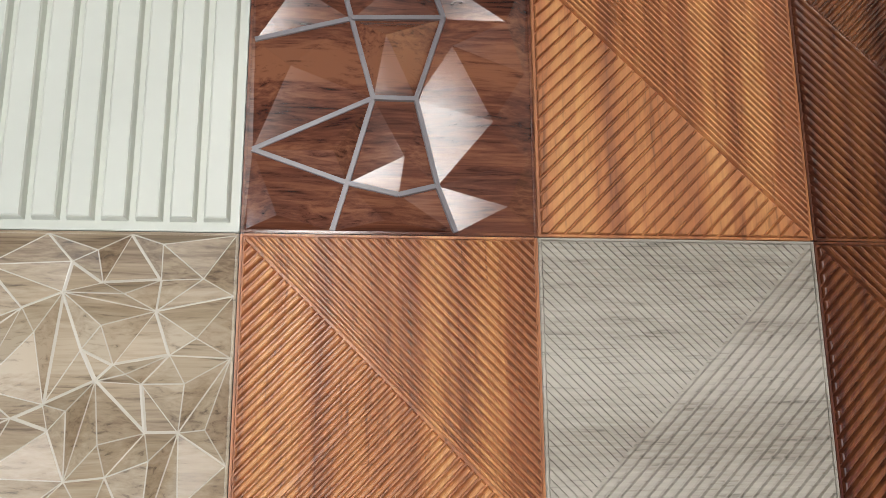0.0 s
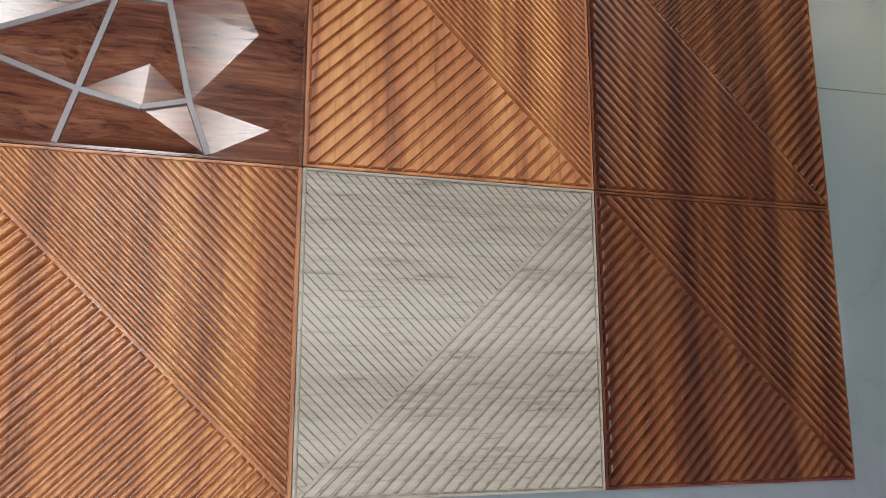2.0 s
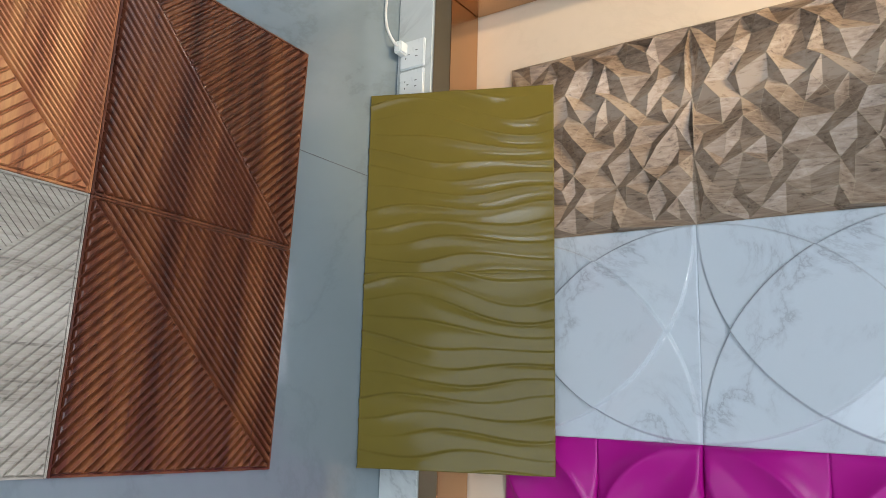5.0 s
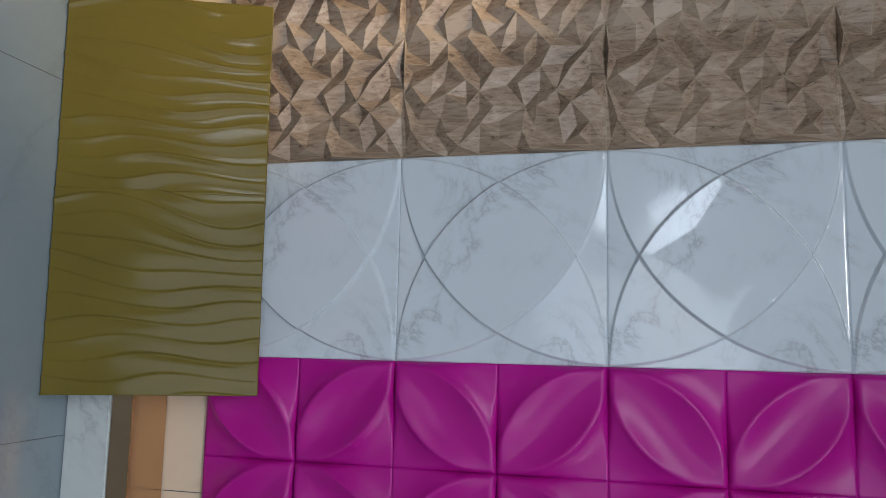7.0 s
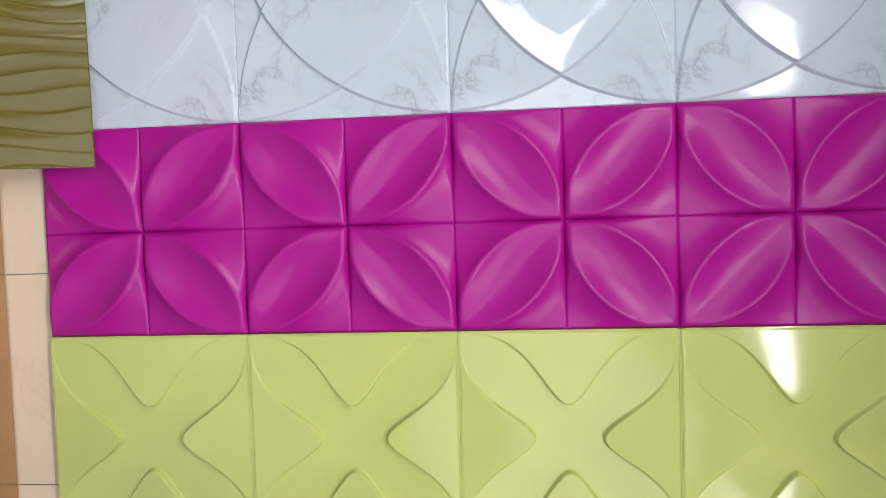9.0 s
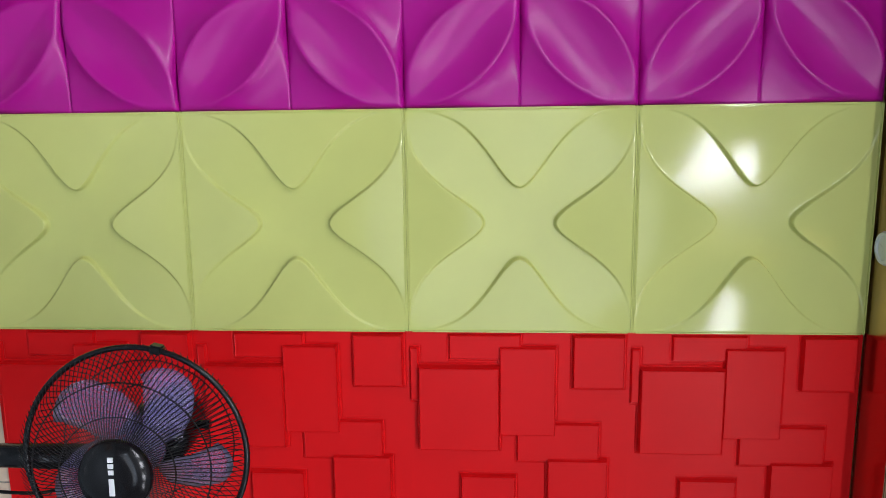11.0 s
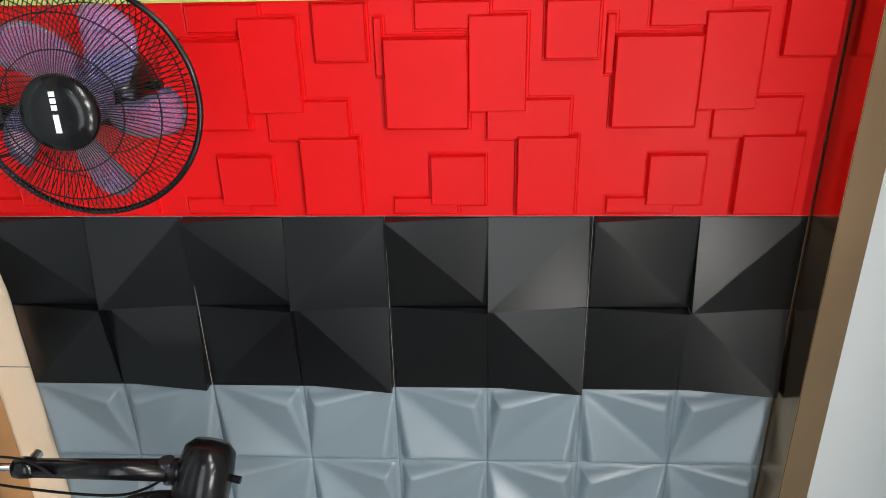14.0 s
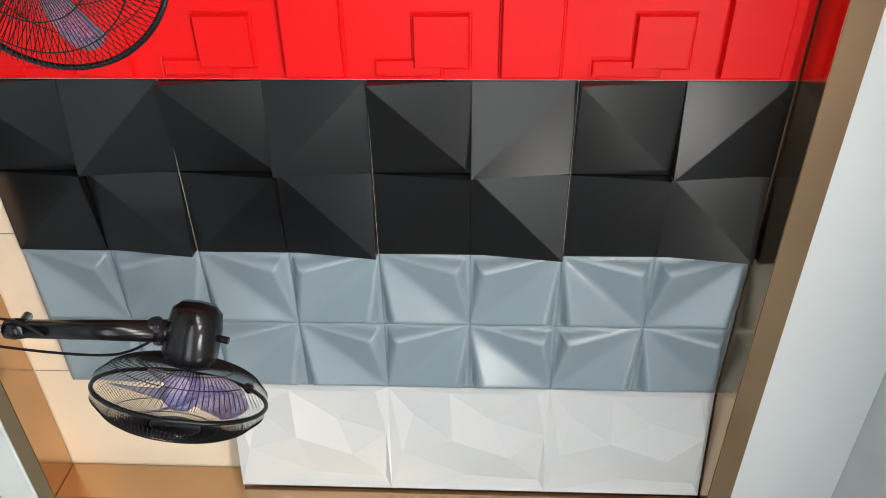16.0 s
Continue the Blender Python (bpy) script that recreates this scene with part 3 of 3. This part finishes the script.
for lx, ly in CEILING_LAMPS:
    l = tagged(empty("ceiling_light", Matrix.Translation((lx, ly, CEIL))), "flat white ceiling lamp with a bright diffuser", "lamp", "ceiling lamps")
    part("lamp_frame", box(-0.30, -0.27, -0.012, 0.30, 0.27, 0.0, 0.003), M_WHITE, l)
    part("diffuser", box(-0.275, -0.245, -0.018, 0.275, 0.245, -0.0125), M_LAMP, l)
for k, (lx, ly) in enumerate(DOWNLIGHTS):
    l = tagged(empty("downlight", Matrix.Translation((lx, ly, NZ1))), "small round recessed downlight in the gilt soffit", "lamp", "niche downlights")
    part("trim_ring", ring(0.030, 0.006, -0.001, 32), M_SOCKET, l)
    part("lens", lathe([(0.0, -0.002), (0.025, -0.003), (0.025, 0.0)], 24), M_WARM if k != 1 else M_SOCKET, l)

for eye, aim in SPOTLIGHTS:
    l = tagged(empty("ceiling_spotlight", look(eye, aim)), "small black ceiling spotlight aimed at the wall", "lamp", "ceiling spotlights")
    part("can", lathe([(0.0, 0.12), (0.034, 0.12), (0.036, 0.11), (0.036, 0.01), (0.033, 0.01), (0.033, 0.05), (0.0, 0.05)], 28), M_FAN, l, smooth=True)
    part("bulb", lathe([(0.0, 0.046), (0.030, 0.046), (0.030, 0.0495)], 20), M_WARM, l)
    top = l.matrix_basis.inverted() @ Vector((eye[0], eye[1], CEIL - 0.0005))
    part("stem", rod((0, 0, 0.115), tuple(top), 0.008), M_FAN, l)

# ---------------------------------------------------------------- wall panels
def panel(name, label, group, category="wall panel"):
    return tagged(empty(name, Matrix()), label, category, group)


def lay(first, poses):
    first.matrix_basis = poses[0]
    for m in poses[1:]:
        copy_thing(first, m)


p = panel("faceted_panel", "brown wood-look wall panel of sharp triangular facets", "brown faceted panels")
faceted(scatter(23, 11, 0.004, 0.031), M_BROWN, p, edge=M_OAK, edge_w=0.0028)
lay(p, [wall_at(0, j) for j in range(4)])

p = panel("marble_panel", "glossy white marble-look panel with overlapping arc relief", "marble panels")
quarters(p, arcs_height, 92, M_MARBLE)
lay(p, [wall_at(1, j) for j in range(4)])

p = panel("petal_panel", "magenta satin panel moulded with four petals", "magenta panels")
cells(p, "petal_cell", petal_height, M_MAGENTA, 44, False)
lay(p, [wall_at(2, j) for j in range(4)])

p = panel("bloom_panel", "glossy lime-yellow panel with a raised four-leaf bloom", "lime panels")
part("moulded_sheet", relief(bloom_height, 230), M_LIME, p, smooth=True)
for a in ((0.0003, 0.0003, S - 0.0003, 0.006), (0.0003, S - 0.006, S - 0.0003, S - 0.0003), (0.0003, 0.0062, 0.006, S - 0.0062), (S - 0.006, 0.0062, S - 0.0003, S - 0.0062)):
    part("rim", box(a[0], a[1], 0.002, a[2], a[3], 0.0195, 0.0022), M_LIME, p)
lay(p, [wall_at(3, j) for j in range(4)])

p = panel("block_panel", "red satin panel with overlapping raised square blocks", "red panels")
BLOCKS = [(0.04, 0.157, 0.415, 0.563, 16), (0.41, 0.065, 0.67, 0.49, 11), (0.0, 0.07, 0.045, 0.33, 6), (0.18, 0.01, 0.51, 0.13, 5),
          (0.74, 0.01, 0.975, 0.26, 11), (0.49, 0.43, 0.87, 0.62, 7), (0.63, 0.60, 0.91, 0.985, 13), (0.23, 0.69, 0.49, 0.94, 10), (0.05, 0.90, 0.36, 0.98, 5)]


def moat_height(x, y):
    """The sheet of the block panel, with a fine moat round every block."""
    z = T0 + 0.004
    for a0, b0, a1, b1, h in BLOCKS:
        out = max(a0 - y, y - a1, b0 - x, x - b1)
        if 0.0 <= out < 0.008:
            z = T0 + 0.0022
    return z


part("backing", relief(moat_height, 200), M_RED, p)
for a0, b0, a1, b1, h in BLOCKS:
    part("raised_block", rib([(b0 * S, a0 * S), (b1 * S, a0 * S), (b1 * S, a1 * S), (b0 * S, a1 * S)], T0 - 0.003, T0 + 0.004 + h * 0.0014, 0.0050), M_RED, p)
lay(p, [wall_at(4, j) for j in range(4)])

p = panel("pyramid_panel", "satin black panel of four slanting pyramid blocks", "black panels")
part("backing", box(0.001, 0.001, 0, S - 0.001, S - 0.001, 0.004), M_BLACK, p)
for i, j, apex in ((0, 0, 0), (0, 1, 1), (1, 0, 3), (1, 1, 2)):
    facet_cell(apex, "slanted_block", M_BLACK, p, 0.0022 + i * (S / 2 - 0.0022), 0.0022 + j * (S / 2 - 0.0022), S / 2 - 0.0022)
for a in ((0.0006, 0.0006, S - 0.0006, 0.003), (0.0006, S - 0.003, S - 0.0006, S - 0.0006), (0.0006, 0.0032, 0.003, S - 0.0032), (S - 0.003, 0.0032, S - 0.0006, S - 0.0032)):
    part("rim", box(a[0], a[1], 0.004, a[2], a[3], 0.0100, 0.0006), M_BLACK, p)
for a in ((0.0, 0.0, S, 0.0006), (0.0, 0.0006, 0.0006, S - 0.0002)):
    part("cut_edge", box(a[0], a[1], 0.004, a[2], a[3], 0.0108), M_EDGE, p, "pale cut edge")
lay(p, [wall_at(5, j) for j in range(4)])

p = panel("cushion_panel", "blue-grey satin panel moulded in four folded cushions", "blue-grey panels")
cells(p, "folded_cushion", cushion_height, M_GREY, 44, True)
lay(p, [wall_at(6, j) for j in range(4)])

p = panel("crystal_panel", "matt white panel with soft angular facets", "white panels")
WHITE_PTS = [(0, 0, .012), (1, 0, .012), (0, 1, .012), (1, 1, .012), (.27, .15, .002), (.33, .66, .002), (.03, .38, .024), (.03, .92, .024),
             (.87, .5, .001), (.64, .76, .026), (.48, .40, .027), (.90, .96, .003), (.62, .08, .018), (.42, .98, .020)]
faceted(WHITE_PTS, M_PLASTER, p, width=0.40)
tilt = math.asin(0.070 / 0.40)
lay(p, [wall_at(7, j) @ Matrix.Rotation(-tilt, 4, "Y") for j in (1, 2, 3)])

# two olive panels lean on the wall, their feet on the floor
p = panel("wave_panel", "glossy olive-gold rippled panel leaning against the wall", "olive wave panels")
part("moulded_sheet", relief(wave_height, 190), M_OLIVE, p, smooth=True)
part("backing", box(0.004, 0.004, -0.004, S - 0.004, S - 0.004, -0.0005), M_WHITE, p, "plain white back of the sheet")
for x, y, x1, y1 in ((0.0005, 0.0005, S - 0.0005, 0.0035), (0.0005, S - 0.0035, S - 0.0005, S - 0.0005)):
    part("edge_return", box(x, y, -0.004, x1, y1, -0.0002), M_OLIVE, p)
lean = math.atan2(0.455, 0.185)
base = Matrix.Translation((0.103, -0.232, 0.002)) @ Matrix.Rotation(0.018, 4, "Z") @ Matrix.Rotation(lean, 4, "X")
lay(p, [base, base @ Matrix.Translation((0.494, 0.0, 0.0015))])

# ---------------------------------------------------------------- samples on the floor
ORANGE_WIDE, ORANGE_FINE = (0.0156, 0.0030, 0.0115, 0.0054), (0.0115, 0.0030, 0.0130, 0.0034)
DARK_WIDE, DARK_FINE = (0.0166, 0.0032, 0.0110, 0.0052), (0.0138, 0.0036, 0.0115, 0.0042)
ASH_WIDE, ASH_FINE = (0.0110, 0.0010, 0.0035, 0.0006), (0.0163, 0.0036, 0.0065, 0.0022)


def sample(ob, label, m):
    tagged(ob, label, "sample panel", "sample panels on the floor")
    ob.matrix_basis = m
    return ob


o1 = sample(ribbed_panel(M_ORANGE, ("down", True), ORANGE_WIDE, ORANGE_FINE), "orange wood-look panel with diagonal ribs lying on the floor", floor_at(1, 1))
o2 = sample(ribbed_panel(M_ORANGE, ("down", True), (0.0195, 0.0030, 0.0100, 0.0026), (0.0090, 0.0025, 0.0110, 0.0026)), "orange wood-look panel with widely spaced diagonal ribs on the floor", floor_at(2, 0))
d1 = sample(ribbed_panel(M_RUST, ("down", True), DARK_WIDE, DARK_FINE), "dark reddish wood-look panel with diagonal ribs on the floor", floor_at(3, 1))
d2 = sample(ribbed_panel(M_RUST, ("down", False), DARK_WIDE, DARK_FINE), "dark reddish wood-look ribbed panel beside bare floor", floor_at(3, 0))
a1 = sample(ribbed_panel(M_ASH, ("up", False), ASH_WIDE, ASH_FINE), "pale grey wood-look panel with fine diagonal grooves on the floor", floor_at(2, 1))

walnut = sample(empty("shard_panel", Matrix()), "glossy dark walnut panel of large angular shards on the floor", floor_at(1, 0))
back_sheet(M_WALNUT, walnut, 0.006)
SHARDS = [(.012, .012, .008), (.988, .012, .008), (.012, .988, .008), (.988, .988, .008), (.710, .028, .008), (.512, .433, .008), (.821, .348, .008),
          (.859, .523, .008), (.824, .656, .008), (.512, .582, .008), (.594, .849, .022), (.899, .895, .020), (.728, .541, .021), (.948, .122, .032),
          (.722, .301, .032), (.958, .474, .028), (.988, .301, .008), (.988, .717, .008), (.310, .021, .008), (.216, .353, .008), (.426, .151, .036),
          (.314, .474, .052), (.308, .712, .014), (.20, .68, .008), (.012, .30, .008), (.012, .62, .008), (.12, .16, .030), (.10, .50, .032), (.22, .90, .028), (.40, .97, .010), (.72, .97, .010)]
TIES = [(4, 5), (4, 6), (5, 6), (5, 19), (19, 18), (6, 16), (6, 7), (7, 8), (8, 17), (9, 8), (5, 9), (9, 23), (19, 24), (23, 25), (19, 23)]
faceted(SHARDS, M_WALNUT, walnut, edge=M_SHEEN_BAND, ties=TIES, bands=0.0050)

oak = sample(empty("crackle_panel", Matrix()), "pale oak-look panel of angular facets with white edges", floor_at(0, 1))
back_sheet(M_OAK, oak, 0.005)
faceted(crystal(0.010, 0.040), M_OAK, oak, edge=M_EDGE, edge_w=0.0034, ties=SEAMS)

cream = sample(empty("slatted_panel", Matrix()), "cream white panel with broad raised slats on the floor", floor_at(0, 0))
back_sheet(M_CREAM, cream, 0.007)
for k in range(9):
    y = S - 0.062 - k * 0.0540
    if y > 0.005:
        part("slat", rib([(0.010, y + 0.002), (0.482, y + 0.002), (0.482, y + 0.045), (0.010, y + 0.045)], T0, T0 + 0.016, 0.0065), M_CREAM, cream)


# ---------------------------------------------------------------- sockets
def socket(m):
    s = tagged(empty("wall_socket", m), "white five-hole wall socket in the skirting", "socket", "sockets")
    part("face_plate", box(-0.043, -0.043, 0.0, 0.043, 0.043, 0.009, 0.003), M_SOCKET, s)
    for x, y, w, h in ((-0.009, 0.016, 0.0025, 0.008), (0.009, 0.016, 0.0025, 0.008), (0.0, -0.012, 0.0025, 0.007), (-0.010, -0.022, 0.006, 0.0025), (0.010, -0.022, 0.006, 0.0025)):
        part("pin_hole", box(x - w / 2, y - h / 2, 0.0086, x + w / 2, y + h / 2, 0.0094), M_JOINT, s)
    return s


UP = Matrix(((1, 0, 0, 0), (0, 0, -1, 0), (0, 1, 0, 0), (0, 0, 0, 1)))
s1 = socket(Matrix.Translation((-0.05, SKIRT - 0.001, 0.062)) @ UP)
s2 = copy_thing(s1, Matrix.Translation((0.042, SKIRT - 0.001, 0.062)) @ UP)
plug = tagged(empty("plug", Matrix.Translation((-0.065, SKIRT - 0.011, 0.035))), "white plug in a socket with its cable", "plug")
part("plug_body", box(-0.018, -0.035, -0.013, 0.018, 0.0, 0.013, 0.004), M_SOCKET, plug)
tube("cable", [(0, -0.034, 0), (-0.02, -0.055, -0.01), (-0.08, -0.060, -0.03), (-0.2, -0.05, -0.031), (-0.35, -0.035, -0.031), (-0.8, -0.05, -0.031)], 0.004, M_CABLE, plug)


# ---------------------------------------------------------------- fans
def fan(foot, head, facing, neck):
    """A standing fan: foot on the floor, head = middle of the cage's widest ring, facing = the way it blows."""
    f = tagged(empty("standing_fan", Matrix.Translation(foot)), "black standing fan with violet blades behind a wire cage", "fan", "standing fans")
    inv = Matrix.Translation(foot).inverted()
    n = Vector(facing).normalized()
    side = Vector((0, 0, 1)).cross(n).normalized()
    up = n.cross(side)
    h = Matrix.Translation(head) @ Matrix((side, up, n)).transposed().to_4x4()
    h = inv @ h
    top = inv @ Vector(neck)
    part("base", lathe([(0.0, 0.0), (0.162, 0.0), (0.165, 0.012), (0.15, 0.022), (0.05, 0.038), (0.03, 0.06), (0.0, 0.06)], 48), M_FAN, f, smooth=True)
    part("pole", rod((0, 0, 0.05), (0, 0, top.z - 0.42), 0.0095, 16), M_CHROME, f, "chrome pole", True)
    part("upper_tube", rod((0, 0, top.z - 0.44), (0, 0, top.z - 0.10), 0.022, 20, 0.026), M_FAN, f, smooth=True)
    part("collar", lathe([(0.0, 0.0), (0.024, 0.0), (0.026, 0.02), (0.022, 0.05), (0.0, 0.05)], 24, m=Matrix.Translation((0, 0, top.z - 0.46))), M_FAN, f, smooth=True)
    part("height_knob", rod((0, 0.02, top.z - 0.435), (0, 0.05, top.z - 0.435), 0.012, 12), M_CHROME, f)
    part("neck", rod((0, 0, top.z - 0.12), tuple(h @ Vector((0, -0.02, -0.15))), 0.026, 20, 0.03), M_FAN, f, smooth=True)
    part("hinge", rod((-0.03, 0, top.z - 0.10), (0.03, 0, top.z - 0.10), 0.018, 16), M_CHROME, f, "chrome hinge bolt")
    motor = part("motor_housing", lathe([(0.0, -0.225), (0.04, -0.222), (0.058, -0.205), (0.064, -0.17), (0.066, -0.10), (0.058, -0.075), (0.0, -0.07)], 36, m=h), M_FAN, f, smooth=True)
    part("knob", lathe([(0.0, 0.0), (0.009, 0.0), (0.009, 0.02), (0.0, 0.02)], 14, m=h @ Matrix.Translation((0, 0.066, -0.15)) @ Matrix.Rotation(-math.pi / 2, 4, "X")), M_FAN, motor)
    R = 0.200

    def wires(bm, depth, count, inner, twist):
        for k in range(count):
            a = 2 * math.pi * k / count
            pts = []
            for s in range(6):
                t = s / 5
                r = inner + (R - inner) * t
                z = depth * math.sqrt(max(0.0, 1 - (r / (R * 1.02)) ** 2)) ** 0.8
                b = a + twist * (1 - t)
                pts.append(Vector((r * math.cos(b), r * math.sin(b), z)))
            for p, q in zip(pts, pts[1:]):
                d = (q - p)
                sx = d.cross(Vector((0, 0, 1))).normalized() * 0.0010
                sz = Vector((0, 0, 0.0010))
                va = [bm.verts.new(p + o) for o in (sx, sz, -sx, -sz)]
                vb = [bm.verts.new(q + o) for o in (sx, sz, -sx, -sz)]
                for j in range(4):
                    bm.faces.new((va[j], va[(j + 1) % 4], vb[(j + 1) % 4], vb[j]))
        return bm

    front = wires(bmesh.new(), 0.088, 128, 0.05, 0.18)
    for r in (0.10, 0.155):
        ring(r, 0.0014, 0.088 * math.sqrt(1 - (r / (R * 1.02)) ** 2) ** 0.8, 64, 5, front)
    bmesh.ops.transform(front, verts=front.verts, matrix=h)
    part("front_grille", front, M_WIRE, f)
    rear = wires(bmesh.new(), -0.085, 90, 0.06, -0.2)
    for r in (0.11, 0.16):
        ring(r, 0.0012, -0.085 * math.sqrt(1 - (r / (R * 1.02)) ** 2) ** 0.8, 64, 5, rear)
    bmesh.ops.transform(rear, verts=rear.verts, matrix=h)
    part("rear_grille", rear, M_WIRE, f)
    rim = ring(R, 0.0055, 0.0, 96, 8)
    bmesh.ops.transform(rim, verts=rim.verts, matrix=h)
    part("cage_rim", rim, M_FAN, f, smooth=True)
    cap = part("badge_cap", lathe([(0.0, 0.074), (0.056, 0.074), (0.064, 0.083), (0.060, 0.095), (0.034, 0.101), (0.0, 0.102)], 40, m=h), M_FAN, f, smooth=True)
    # plain bars stand for the maker's mark
    for k, w in enumerate((0.030, 0.008, 0.008, 0.008)):
        x = (-0.014, 0.012, 0.023, 0.034)[k]
        part("mark", box(x - w / 2, -0.0045, 0.1000, x + w / 2, 0.0045, 0.1030), M_LETTER, cap).matrix_basis = h @ Matrix.Rotation(MARK_TURN, 4, "Z")
    clipm = h @ Matrix.Rotation(CLIP_TURN, 4, "Z")
    part("rim_clip", box(R - 0.006, -0.012, -0.012, R + 0.010, 0.012, 0.012, 0.003), M_FAN, f).matrix_basis = clipm
    hub = part("blade_hub", lathe([(0.0, -0.045), (0.036, -0.045), (0.042, -0.03), (0.040, 0.02), (0.025, 0.035), (0.0, 0.037)], 32, m=h), M_BLADE, f, smooth=True)
    for k in range(5):
        bm = bmesh.new()
        rows = []
        for s in range(9):
            t = s / 8
            r = 0.035 + 0.140 * t
            half = 0.26 + 0.19 * math.sin(math.pi * min(1, t * 0.85 + 0.1)) if t < 0.92 else 0.34
            row = []
            for j in range(7):
                c = (j / 6 - 0.5) * 2
                a = c * half * (0.9 if r > 0.1 else 1.1) + 0.5 * t
                rr = r - (0.02 * c * c * t)
                row.append(bm.verts.new((rr * math.cos(a), rr * math.sin(a), -0.004 + 0.024 * c * (1 - 0.35 * t))))
            rows.append(row)
        for p, q in zip(rows, rows[1:]):
            for j in range(6):
                bm.faces.new((p[j], q[j], q[j + 1], p[j + 1]))
        bmesh.ops.solidify(bm, geom=bm.faces[:], thickness=0.0018)
        bmesh.ops.transform(bm, verts=bm.verts, matrix=h @ Matrix.Rotation(2 * math.pi * k / 5 + BLADE_TURN, 4, "Z"))
        part("blade", bm, M_BLADE, f, "violet see-through blade", True)
    tube("cord", [tuple(h @ Vector((0.0, -0.05, -0.16))), (0.07, 0.0, top.z - 0.16), (0.085, 0.0, top.z - 0.3), (0.06, 0.02, 0.3), (0.03, 0.10, 0.05), (0.1, 0.12, 0.006), (0.4, 0.13, 0.006)], 0.0035, M_WIRE, f)
    tube("cord", [(0.0, -0.024, top.z - 0.36), (-0.035, -0.02, top.z - 0.40), (-0.040, -0.01, top.z - 0.46), (-0.03, 0.0, top.z - 0.56), (-0.02, 0.04, 0.12), (-0.1, 0.09, 0.006)], 0.0032, M_WIRE, f)
    return f


MARK_TURN, CLIP_TURN, BLADE_TURN = math.pi, 2.9, -0.31
fan((2.165, -0.315, 0.0), (2.113, -0.41, 0.858), (-0.04, -0.99, 0.06), (2.165, -0.315, 0.84))
MARK_TURN, CLIP_TURN, BLADE_TURN = 0.4, 0.6, 0.1
fan((2.977, -0.355, 0.0), (3.125, -0.41, 0.874), (0.83, -0.51, -0.20), (2.977, -0.355, 0.93))
